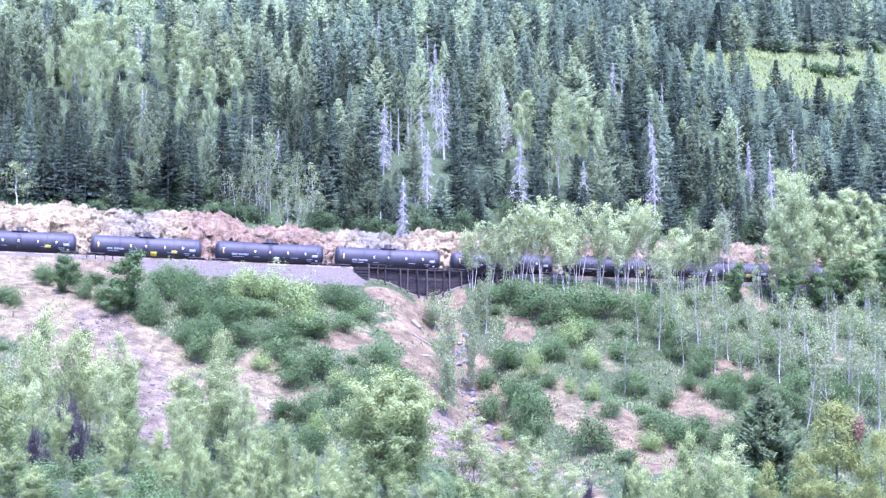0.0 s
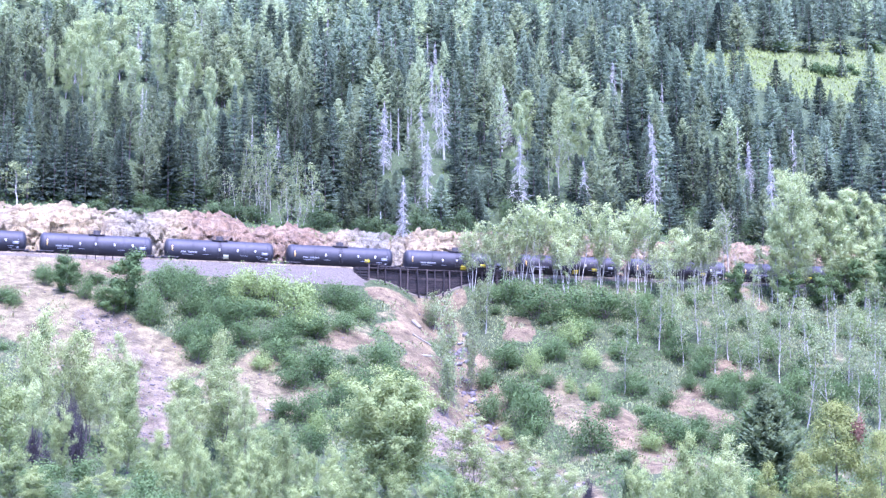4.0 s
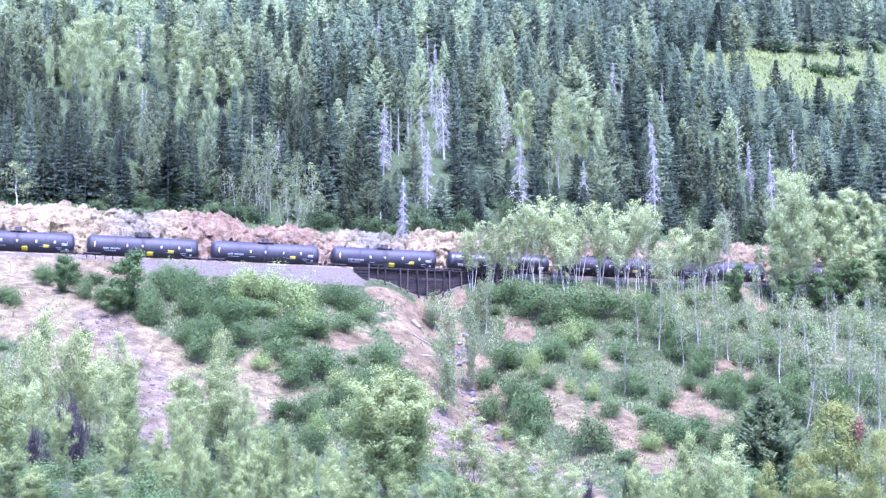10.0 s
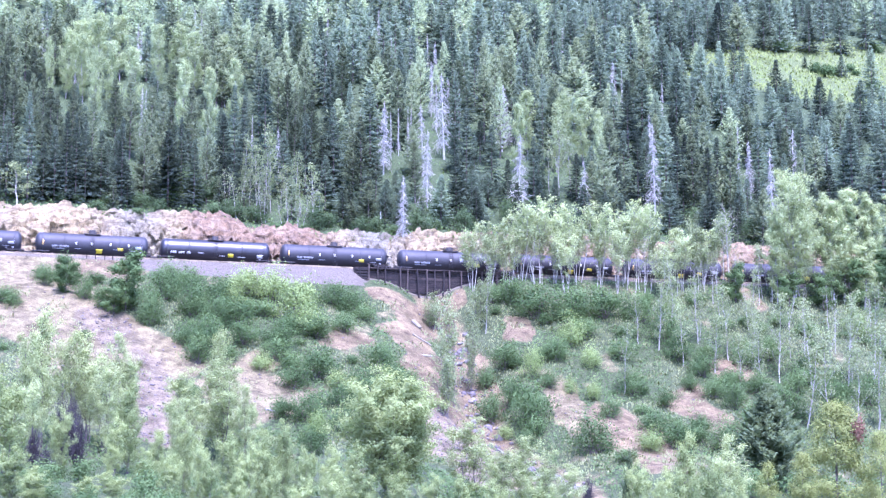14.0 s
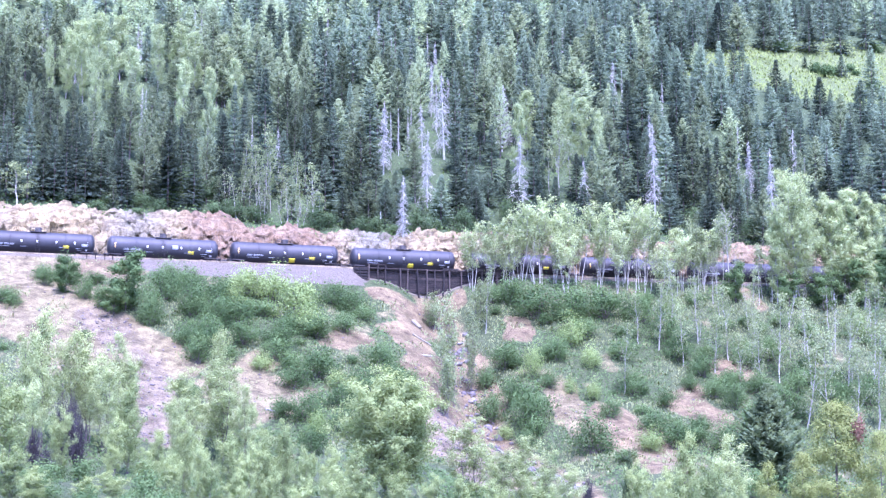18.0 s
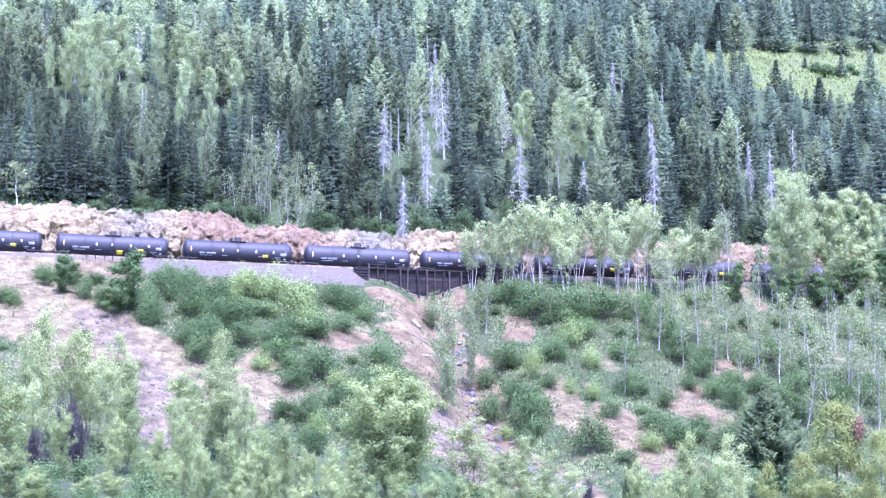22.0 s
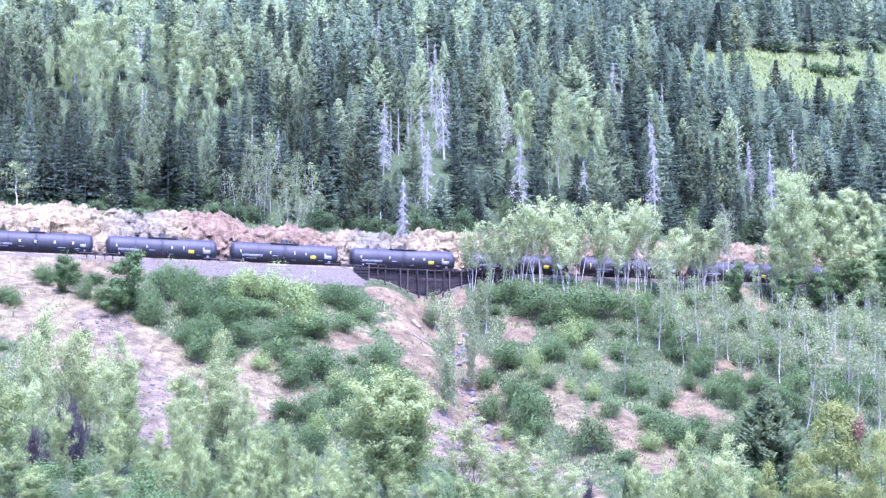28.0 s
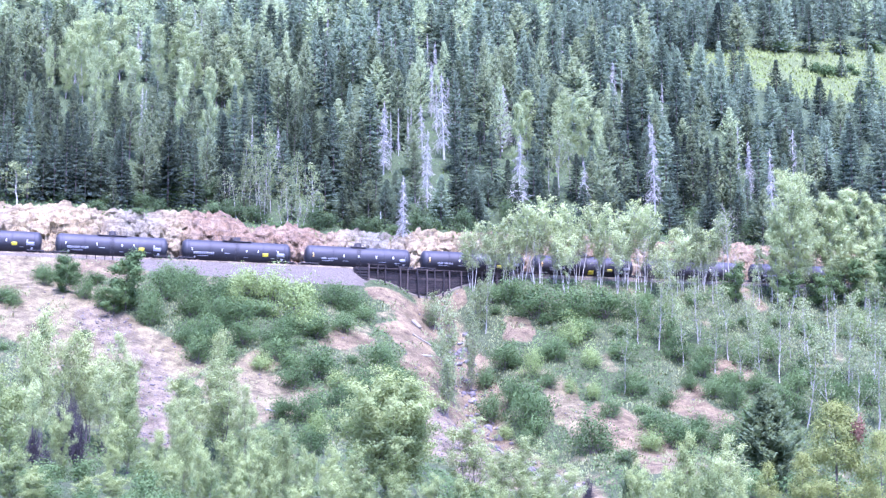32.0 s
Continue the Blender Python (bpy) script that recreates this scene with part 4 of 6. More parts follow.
def dead_tree(rng, height, radius, twigs=90):
    """A bare standing trunk with a broken top and drooping dead boughs."""
    trunk, boughs = Shape(), Shape()
    u = np.linspace(0, 1, 9)
    lean = rng.normal(0, 0.02, 2) * height
    stem = np.stack([lean[0] * u, lean[1] * u, -0.4 + (height + 0.4) * u], 1)
    trunk.tube(stem, 0.009 * height * (1 - u) + 0.04, 6)
    for i in range(twigs):
        t = rng.uniform(0.12, 0.97) ** 0.9
        az = rng.uniform(0, 6.283)
        L = radius * (1.1 - t) * rng.uniform(0.4, 1.2) + 0.15
        base = np.array([lean[0] * t, lean[1] * t, height * t])
        q = np.array([0, 0.4, 0.75, 1.0])
        p = base + np.stack([math.cos(az) * L * q, math.sin(az) * L * q, (0.06 - 0.75 * q) * L * q], 1)
        boughs.tube(p, [0.045, 0.04, 0.03, 0.018], 3)
        for j in range(4):
            a = p[1 + j % 3]
            boughs.tube(np.stack([a, a + rng.normal(0, 0.3, 3) * L + [0, 0, -0.3 * L]]), [0.026, 0.012], 3)
    return trunk, boughs


def plant(name, pieces, label, category, group):
    """A plant as a thing: an empty at its foot and one mesh for each piece (name, shape, material)."""
    top = tagged(new(name), label, category, group)
    for pname, shape, mat in pieces:
        me = mesh_of(pname, *shape.arrays(), mat, pname in ("trunk", "stem"), shape.normals())
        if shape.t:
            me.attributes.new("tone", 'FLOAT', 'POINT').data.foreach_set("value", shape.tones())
        child(pname, me, top)
    top.location = (0, 0, -500)
    return top


def put(ob, x, y, z, size=1.0, turn=0.0, tall=1.0):
    ob.matrix_basis = pose(x, y, z, 0, 0, turn) @ Matrix.Diagonal((size, size, size * tall, 1))
    return ob


def again(ob, x, y, z, size=1.0, turn=0.0, tall=1.0):
    c = copy_thing(ob, pose(x, y, z, 0, 0, turn))
    c.scale = (size, size, size * tall)
    return c

# ---- the ground: one sheet from the road across the valley and over the hill to the horizon ----
def stretched(a, b, step, far_lo, far_hi, grow=1.16):
    mid = list(np.arange(a, b + step / 2, step))
    lo, d = [a], step
    while lo[-1] > far_lo:
        d = min(d * grow, 260)
        lo.append(lo[-1] - d)
    hi, d = [mid[-1]], step
    while hi[-1] < far_hi:
        d = min(d * grow, 260)
        hi.append(hi[-1] + d)
    return np.array(lo[:0:-1] + mid + hi[1:])


def bare_masks(s, n):
    """How bare, pink, and stony the slope is at (s, n)."""
    s, n = np.asarray(s, float), np.asarray(n, float)
    bare, pink, scree = np.zeros(np.shape(s)), np.zeros(np.shape(s)), np.zeros(np.shape(s))
    ws = s + 2.2 * vnoise(s, n, 6, 51) + 1.0 * vnoise(s, n, 2.3, 52)
    wn = n + 3.5 * vnoise(s, n, 7, 53) + 1.2 * vnoise(s, n, 2.6, 54)
    for es, en, a, b, kind in BARE + BARE_MORE:
        v = np.clip(1.35 - np.sqrt(((ws - es) / a) ** 2 + ((wn - en) / b) ** 2), 0, 1)
        v = smooth(v, 0.0, 0.6)
        bare = np.maximum(bare, v)
        if kind == 1:
            pink = np.maximum(pink, v)
        if kind == 2:
            scree = np.maximum(scree, v)
    g = np.exp(-((s - gully_s(n)) / 3.0) ** 2) * (n < -7) * (1 - smooth(-n, 70, 95))
    thin = 0.5 * smooth(vnoise(s, n, 4, 55) + 0.6 * vnoise(s, n, 1.7, 56), 0.25, 0.8) * (n < -9)
    return np.maximum(np.maximum(bare, g), thin), np.maximum(pink, 0.7 * g), scree


MEADOW_AT = (131.0, 131.0, 42.0, 24.0)


def in_meadow(s, n):
    return np.sqrt(((s - MEADOW_AT[0]) / MEADOW_AT[2]) ** 2 + ((n - MEADOW_AT[1] - 0.27 * (s - 133)) / MEADOW_AT[3]) ** 2)


gs = stretched(-92, 112, 0.8, -2600, 2800)
gn = np.concatenate([stretched(-78, -8.2, 0.8, -2900, -8.3, 1.2), np.arange(-7.4, -6.0, 0.16), stretched(-5.4, 12, 0.6, -5.5, 2600, 1.1)])
gn = np.unique(np.round(gn, 3))
S, N = np.meshgrid(gs, gn)
GX, GY = to_xy(S, N)
GZ = land(S, N)
i, j = np.meshgrid(np.arange(len(gn) - 1), np.arange(len(gs) - 1), indexing='ij')
w = len(gs)
quads = np.stack([i * w + j, i * w + j + 1, (i + 1) * w + j + 1, (i + 1) * w + j], -1).reshape(-1, 4)
ground_mesh = mesh_of("ground", np.stack([GX, GY, GZ], -1).reshape(-1, 3), quads, LAND, True)
bare_m, pink_m, scree_m = bare_masks(S, N)
edge_strip = (N > -7.35) & (N < -6.3)
bare_m, scree_m = np.where(edge_strip, 1.0, bare_m), np.where(edge_strip, 0.8, scree_m)
woods_m = smooth(N, 9.2, 10.5)
bare_m = np.where((N > 4.8) & (N < 9.3), 1.0, bare_m)
meadow_m = smooth(1.25 - in_meadow(S, N), 0, 0.4)
fill = smooth(S, -50, -44) * (1 - smooth(S, -15, -13))
ballast_m = ((N > -7.9 - 3.2 * fill + 0.5 * vnoise(S, N, 3, 21)) & (N < 5.1) & ~edge_strip).astype(float)
for name, vals in (("bare", bare_m), ("pink", pink_m), ("scree", scree_m), ("woods", woods_m), ("meadow", meadow_m), ("ballast", ballast_m)):
    a = ground_mesh.attributes.new(name, 'FLOAT', 'POINT')
    a.data.foreach_set("value", vals.ravel().astype(np.float32))
ground = tagged(new("ground", ground_mesh), "stony valley slope of soil, scree and green cover", "ground", kind="structure")

# ---- the rock cutting behind the track ----
cs = np.arange(-110, 140, 0.22)
cv = np.linspace(-0.04, 1.05, 38)
CS, CV = np.meshgrid(cs, cv)
height = rim_height(CS)


def blocks(a, b, size, seed):
    """A value from -1 to 1 for each angular block of broken rock, and the distance to its edge."""
    a, b = a / size, b / size
    ai, bi = np.floor(a), np.floor(b)
    best, second, value = np.full(a.shape, 9.0), np.full(a.shape, 9.0), np.zeros(a.shape)
    for da in (-1, 0, 1):
        for db in (-1, 0, 1):
            ca, cb = ai + da, bi + db
            h1 = np.sin(ca * 127.1 + cb * 311.7 + seed) * 43758.5453
            h2 = np.sin(ca * 269.5 + cb * 183.3 + seed) * 24634.6345
            h3 = np.sin(ca * 419.2 + cb * 371.9 + seed) * 12345.678
            d = np.hypot(ca + h1 - np.floor(h1) - a, cb + h2 - np.floor(h2) - b)
            closer = d < best
            second = np.where(closer, best, np.minimum(second, d))
            value = np.where(closer, (h3 - np.floor(h3)) * 2 - 1, value)
            best = np.minimum(best, d)
    return value, second - best


CH = CV * height
v1, e1 = blocks(CS * 0.8 + CH * 0.45, CH - 0.35 * CS, 2.0, 1.0)
v2, e2 = blocks(CS + 0.5 * CH, CH * 1.2 - 0.3 * CS, 0.9, 2.0)
push = 0.6 * v1 + 0.35 * v2 - 0.8 * (e1 < 0.09) - 0.4 * (e2 < 0.12) + 0.12 * vnoise(CS, CH, 0.5, 33) + 0.8 * vnoise(CS, CH, 7, 34)
CN = 5.0 + 3.9 * np.clip(CV, 0, 2) ** 1.25 - 1.15 * push * np.clip(1.15 - CV, 0.15, 1)
CZ = rail_z(CS) - 0.5 + height * CV + (0.35 * vnoise(CS, CN * 3, 0.9, 35) + 0.3 * v2) * np.clip(CV * 3, 0, 1) + 0.25 * np.clip(CV, 0, 1)
CX, CY = to_xy(CS, CN)
i, j = np.meshgrid(np.arange(len(cv) - 1), np.arange(len(cs) - 1), indexing='ij')
w = len(cs)
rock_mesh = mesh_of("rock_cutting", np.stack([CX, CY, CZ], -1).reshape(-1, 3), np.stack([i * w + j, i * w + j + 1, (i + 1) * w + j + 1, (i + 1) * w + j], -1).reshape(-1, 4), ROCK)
red_m = np.clip(smooth(CS, -41, -36) * (1 - smooth(CS, -18, -12)) + 0.6 * smooth(CS, 0, 8), 0, 1)
grey_m = np.clip(np.exp(-((CS + 46) / 5) ** 2) * 0.75 + np.exp(-((CS + 9) / 5) ** 2) * 0.9 + 0.3 * np.exp(-((CS + 67) / 4) ** 2), 0, 1)
for name, vals in (("red", red_m), ("grey", grey_m)):
    a = rock_mesh.attributes.new(name, 'FLOAT', 'POINT')
    a.data.foreach_set("value", vals.ravel().astype(np.float32))
tagged(new("rock_cutting", rock_mesh), "jagged cream, red and grey rock face cut behind the railway", "rock face", kind="structure")


# ---- plants ----
rng = np.random.default_rng(7)


def spread(kinds, spots, tall_of, wide_of, squash=1.0):
    """Stands plants of the given kinds (thing, its height, its radius) at the spots; the first of each kind is the built one."""
    fresh = [True] * len(kinds)
    made = []
    for q, (x, y, h, r) in enumerate(spots):
        k = q % len(kinds)
        ob, h0, r0 = kinds[k]
        size = r / r0 * wide_of
        tall = (h / h0 * tall_of) / size
        z = ground_z(x, y) - 0.1
        if fresh[k]:
            made.append(put(ob, x, y, z, size, rng.uniform(0, 360), tall))
            fresh[k] = False
        else:
            made.append(again(ob, x, y, z, size, rng.uniform(0, 360), tall))
    return made


def conifer_kind(name, h, r, mat, label, group, **kw):
    w_, c_ = conifer(rng, h, r, **kw)
    return plant(name, [("trunk", w_, BARK), ("crown", c_, mat)], label, "tree", group), h, r


def broad_kind(name, h, r, mat, bark, label, group, leaves, **kw):
    w_, c_ = broadleaf(rng, h, r, leaves, **kw)
    return plant(name, [("trunk", w_, bark), ("crown", c_, mat)], label, "tree", group), h, r


def shrub_kind(h, r, mat, label, group, leaves, **kw):
    w_, c_ = shrub(rng, h, r, leaves, **kw)
    return plant("bush", [("stem", w_, BARK), ("crown", c_, mat)], label, "bush", group), h, r


def thicket(count, s0, s1, n0, n1, h0, h1, r0, r1):
    """Chance places for saplings within a stretch of the bank."""
    made = []
    for q in range(count):
        s, n = rng.uniform(s0, s1), rng.uniform(n0, n1)
        x, y = to_xy(s, n)
        made.append((float(x), float(y), rng.uniform(h0, h1), rng.uniform(r0, r1)))
    return made


# the hill forest: the trees that stand out are placed singly, lower ones fill the stand between them, and the upper hill is one far wood
PINE_TREES = HILL_PINES + HILL_PINES_B + HILL_PINES_C + HILL_PINES_D
SPRUCE_TREES = HILL_SPRUCES + HILL_SPRUCES_B + HILL_SPRUCES_C
FIR_TREES = HILL_FIRS + HILL_FIRS_B + HILL_FIRS_C
DEAD_TREES = SNAGS + THIN_SNAGS + THIN_SNAGS_B
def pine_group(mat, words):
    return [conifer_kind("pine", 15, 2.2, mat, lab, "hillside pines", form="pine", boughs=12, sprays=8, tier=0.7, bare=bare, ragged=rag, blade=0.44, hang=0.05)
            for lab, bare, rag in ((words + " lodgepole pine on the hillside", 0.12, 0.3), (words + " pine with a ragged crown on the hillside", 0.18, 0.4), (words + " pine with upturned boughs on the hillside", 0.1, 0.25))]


pine_kinds, pale_pine_kinds = pine_group(NEEDLE_OLIVE, "dark olive green"), pine_group(NEEDLE_HAZED, "pale olive green")
spruce_kinds = [conifer_kind("spruce", 15, 2.4, NEEDLE_DARK, lab, "hillside spruces", boughs=13, sprays=9, tier=0.74, bare=0.03, ragged=rag, blade=0.4)
                for lab, rag in (("dark green spruce with drooping boughs on the hillside", 0.2), ("dense dark green spruce on the hillside", 0.25), ("dark green spruce with uneven boughs on the hillside", 0.32))]
fir_kinds = [conifer_kind("fir", 15, 2.6, NEEDLE_BLUE, lab, "hillside firs", boughs=13, sprays=9, tier=0.76, bare=0.05, ragged=rag, blade=0.4)
             for lab, rag in (("blue-green fir with level boughs on the hillside", 0.22), ("tall blue-green fir on the hillside", 0.28), ("pale blue-green fir with a pointed top on the hillside", 0.34))]
spots = []
step = 7.2
for n0 in np.arange(13.5, 300, step):
    for s0 in np.arange(-190, 290, step):
        s, n = s0 + rng.uniform(-2.8, 2.8), n0 + rng.uniform(-2.8, 2.8)
        x, y = to_xy(s, n)
        if abs(x) > 0.257 * y + 14 or in_meadow(s, n) < 0.98 + 0.15 * rng.normal():
            continue
        if n < 34 and s > 4 and rng.random() < 0.2:
            continue
        spots.append((float(x), float(y), float(s), float(n)))
edge_row = []
for s0 in np.arange(-82, 96, 2.7):
    s, n = s0 + rng.uniform(-1.2, 1.2), rng.uniform(14.5, 25)
    x, y = to_xy(s, n)
    if not any(abs(x - p[0]) < 2.0 and p[1] > y - 3 and p[1] < y + 12 for p in SLIM_ASPENS + SNAGS + EDGE_BUSHES[:4]):
        edge_row.append((float(x), float(y), rng.uniform(5.5, 9.5), rng.uniform(1.5, 2.2)))
clear = [(p[0], p[1], 3.4, 6.5) for p in HILL_ASPENS] + [(p[0], p[1], 1.6, 7.0) for p in DEAD_TREES] + [(p[0], p[1], 2.0, 7.0) for p in SLIM_ASPENS + EDGE_ASPENS] + [(p[0], p[1], 2.3, 6.5) for p in PINE_TREES + SPRUCE_TREES + FIR_TREES]
spots = [p for p in spots if not any(abs(p[0] - a) < c and -f < p[1] - b < c for a, b, c, f in clear)]
far_spots = []
lots = {"pine": list(PINE_TREES), "spruce": list(SPRUCE_TREES), "fir": list(FIR_TREES)}
for x, y, s, n in spots:
    upper = n > 88 + 0.31 * (s + 57)
    if n > 72 or upper:
        far_spots.append((x, y, s, n, rng.uniform(0.75, 1.15) if upper else rng.uniform(0.5, 0.78)))
        continue
    k = ("pine", "spruce", "fir")[int(rng.choice(3, p=[0.4, 0.4, 0.2] if s < -5 else [0.2, 0.4, 0.4]))]
    h = rng.uniform(6.5, 10.5)
    lots[k].append((x, y, h, 0.9 + 0.11 * h * rng.uniform(0.8, 1.3)))
# nearer pines take the shade-darkened needles, upper ones the haze-lightened
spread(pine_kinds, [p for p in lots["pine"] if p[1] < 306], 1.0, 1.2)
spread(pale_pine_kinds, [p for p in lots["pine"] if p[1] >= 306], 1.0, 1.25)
spread(spruce_kinds, lots["spruce"] + edge_row, 1.0, 1.25)
spread(fir_kinds, lots["fir"], 1.0, 1.25)
far_forms = []
for q in range(8):
    h, r = rng.uniform(14, 16), rng.uniform(2.2, 3.0)
    w_, c_ = conifer(rng, h, r, bare=0.12, tier=0.85, boughs=9, sprays=5, form="pine" if q < 3 else "spruce", blade=0.66, ragged=rng.uniform(0.2, 0.35))
    far_forms.append((w_.arrays(), c_.arrays(), c_.normals(), c_.tones()))
tones = {1: [], 2: [], 3: []}
far = {0: Shape(), 1: Shape(), 2: Shape(), 3: Shape()}
for x, y, s, n, grow in far_spots:
    tone = 1 + int(rng.choice(3, p=[0.14, 0.66, 0.2] if s < -5 and n > 40 else [0.22, 0.4, 0.38]) if s < 60 else rng.choice(3, p=[0.35, 0.1, 0.55]))
    (wv, wf), (cv_, cf), cn, ct = far_forms[rng.integers(0, 3) if tone == 2 else rng.integers(3, 8)]
    a = rng.uniform(0, 6.28)
    grow *= 0.6 if 78 < n - 0.27 * (s - 133) < 112 and 92 < s < 185 else 1.0
    rot = np.array([[math.cos(a), -math.sin(a), 0], [math.sin(a), math.cos(a), 0], [0, 0, 1.0]])
    m = rot * np.array([[grow ** 0.7], [grow ** 0.7], [grow]])
    at = np.array([x, y, ground_z(x, y)])
    far[0].add(wv @ m.T + at, wf)
    far[tone].add(cv_ @ m.T + at, cf)
    far[tone].w.append(cn @ rot.T)
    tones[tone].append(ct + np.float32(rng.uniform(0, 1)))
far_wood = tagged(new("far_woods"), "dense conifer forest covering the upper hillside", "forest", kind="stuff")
for key, nm, mat in ((0, "trunks", BARK), (1, "spruce_crowns", NEEDLE_DARK), (2, "pine_crowns", NEEDLE_HAZED), (3, "fir_crowns", NEEDLE_BLUE)):
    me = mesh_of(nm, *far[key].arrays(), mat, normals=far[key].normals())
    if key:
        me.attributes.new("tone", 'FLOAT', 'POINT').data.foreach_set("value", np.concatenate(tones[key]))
    tagged(child(nm, me, far_wood), kind="stuff")

def dead_kind(twigs, label):
    t_, b_ = dead_tree(rng, 14, 1.5, twigs)
    return plant("dead_tree", [("trunk", t_, DEAD_WOOD), ("crown", b_, DEAD_WOOD)], label, "dead tree", "dead trees on the hill"), 14, 1.6


spread([dead_kind(120 + 40 * q, "grey dead conifer thick with drooping bare twigs") for q in range(3)], SNAGS, 1.0, 1.1)
spread([dead_kind(60 + 25 * q, "bare silver-grey dead trunk with short broken twigs") for q in range(3)], THIN_SNAGS + THIN_SNAGS_B, 1.0, 1.2)

spread([broad_kind("aspen", 14, 3.4, LEAF_HILL, PALE_BARK, "pale green round-crowned aspen among the conifers", "hill aspens", 9000, leaf=0.22, clumps=320, bare=0.06, spread=0.42, upright=1.6, taper=0.7) for q in range(2)], HILL_ASPENS, 1.0, 1.0)
spread([broad_kind("aspen", 9, 1.5, LEAF_GREY, WHITE_BARK, "slim pale aspen with a white trunk and thin leaves", "slim aspens", 760, leaf=0.2, bare=0.3, twigs=3) for q in range(2)], SLIM_ASPENS + EDGE_ASPENS, 1.0, 1.0)
spread([broad_kind("aspen", 11, 2.4, LEAF_TALL, WHITE_BARK, "leafy aspen with bare white lower trunk beside the track", "trackside aspens", 4600, leaf=0.19, bare=0.36, lean=0.06, stout=0.6, stems=4, twigs=6, upright=1.9, spread=0.22) for q in range(3)], TRACKSIDE_ASPENS, 1.0, 1.2)
spread([broad_kind("aspen", 17, 3.2, LEAF_TALL, PALE_BARK, "tall leafy pale aspen on the bank", "tall aspens", 24000, leaf=0.17, clumps=800, bare=0.16, twigs=6, spread=0.3, upright=1.5, taper=0.8) for q in range(2)], BIG_ASPENS[1:], 1.0, 1.0)
spread([broad_kind("aspen", 18.9, 4.9, LEAF_TALL, PALE_BARK, "great tall aspen with a full bright crown on the bank", "tall aspens", 40000, leaf=0.19, clumps=1500, bare=0.2, stems=3, twigs=7, spread=0.36, upright=1.2, taper=0.6, lean=0.04)], BIG_ASPENS[:1], 1.0, 1.0)
spread([broad_kind("aspen", 10, 1.8, LEAF_GREY, WHITE_BARK, "slender grey-green aspen on the bank", "bank aspens", 1250, leaf=0.19, stout=1.05, bare=0.15, twigs=4, upright=1.3, lean=0.08) for q in range(3)], LOWER_ASPENS + thicket(9, 28, 84, -44, -13, 6, 11, 1.0, 1.8), 1.0, 1.0)
spread([broad_kind("willow", 9, 1.9, LEAF_GREY, BARK, "thin pale willow beside the creek", "creek willows", 3000, leaf=0.2, bare=0.1, stems=3, twigs=4, upright=1.8) for q in range(2)], CREEK_WILLOWS, 1.0, 1.0)
spread([broad_kind("alder", 7, 2.2, LEAF_MID, BARK, "dark green leafy alder below the track", "alders", 7000, leaf=0.2, bare=0.04, twigs=6, spread=0.32, upright=0.9, taper=0.5) for q in range(2)], ROADSIDE_TREES + BANK_ALDERS, 0.88, 1.1)
spread([broad_kind("aspen", 9, 1.4, LEAF_GREY, WHITE_BARK, "thin young aspen with a pale trunk and few leaves", "young aspens", 700, stout=0.6, leaf=0.24, bare=0.45, twigs=4, upright=1.6, lean=0.09) for q in range(3)], thicket(40, 3, 72, -11.5, -8.4, 6.5, 11, 0.9, 1.6), 1.0, 1.0)
spread([broad_kind("dead_aspen", 9, 1.6, LEAF_GREY, WHITE_BARK, "thin white aspen stem with bare crooked limbs", "bare aspens", 130, stout=0.95, leaf=0.2, bare=0.3, twigs=3, upright=1.5, lean=0.13) for q in range(4)], thicket(34, 6, 72, -13, -8.4, 5, 10, 0.8, 1.5) + thicket(30, 30, 82, -30, -12, 5, 9, 0.8, 1.5), 1.0, 1.0)
spread([broad_kind("dead_aspen", 13.5, 2.6, LEAF_GREY, WHITE_BARK, "tall white aspen with spreading bare limbs beside the track", "bare aspens", 500, stout=0.9, leaf=0.17, bare=0.5, twigs=7, upright=0.9, lean=0.04)], [(43.2, 262, 13.7, 2.4)], 1.0, 1.0)
spread([broad_kind("dead_aspen", 8, 1.2, LEAF_GREY, WHITE_BARK, "thin bare aspen stem at the forest edge", "bare aspens", 160, stout=0.6, leaf=0.18, bare=0.35, twigs=3, upright=1.5, lean=0.1) for q in range(3)], thicket(16, -33, -17, 9.6, 13, 4.5, 9, 0.7, 1.2), 1.0, 1.0)
spread([broad_kind("poplar", 10, 3.2, LEAF_PALE, BARK, "full pale green poplar on the valley floor", "valley poplars", 15000, leaf=0.16, clumps=340, bare=0.04, stems=3, twigs=6, spread=0.3, upright=1.7) for q in range(4)], FRONT_POPLARS[1:] + FRONT_POPLARS_LOW, 1.0, 1.05)
spread([broad_kind("poplar", 10.4, 4.6, LEAF_PALE, BARK, "great rounded yellow-green poplar on the valley floor", "valley poplars", 64000, leaf=0.15, clumps=1300, bare=0.02, stems=5, twigs=7, spread=0.3, upright=1.5, lean=0.08)], FRONT_POPLARS[:1], 1.0, 1.3)
spread([broad_kind("willow", 11, 2.9, LEAF_WILLOW, BARK, "feathery grey-green willow on the valley floor", "valley willows", 13000, leaf=0.14, clumps=420, bare=0.1, stems=3, twigs=6, spread=0.28, upright=1.6, lean=0.07) for q in range(3)], FRONT_WILLOWS, 1.0, 1.25)
def pine_kind(h, r, mat, label, group, leaves, **kw):
    w_, c_ = bushy_pine(rng, h, r, leaves, **kw)
    return plant("pine", [("trunk", w_, BARK), ("crown", c_, mat)], label, "tree", group), h, r


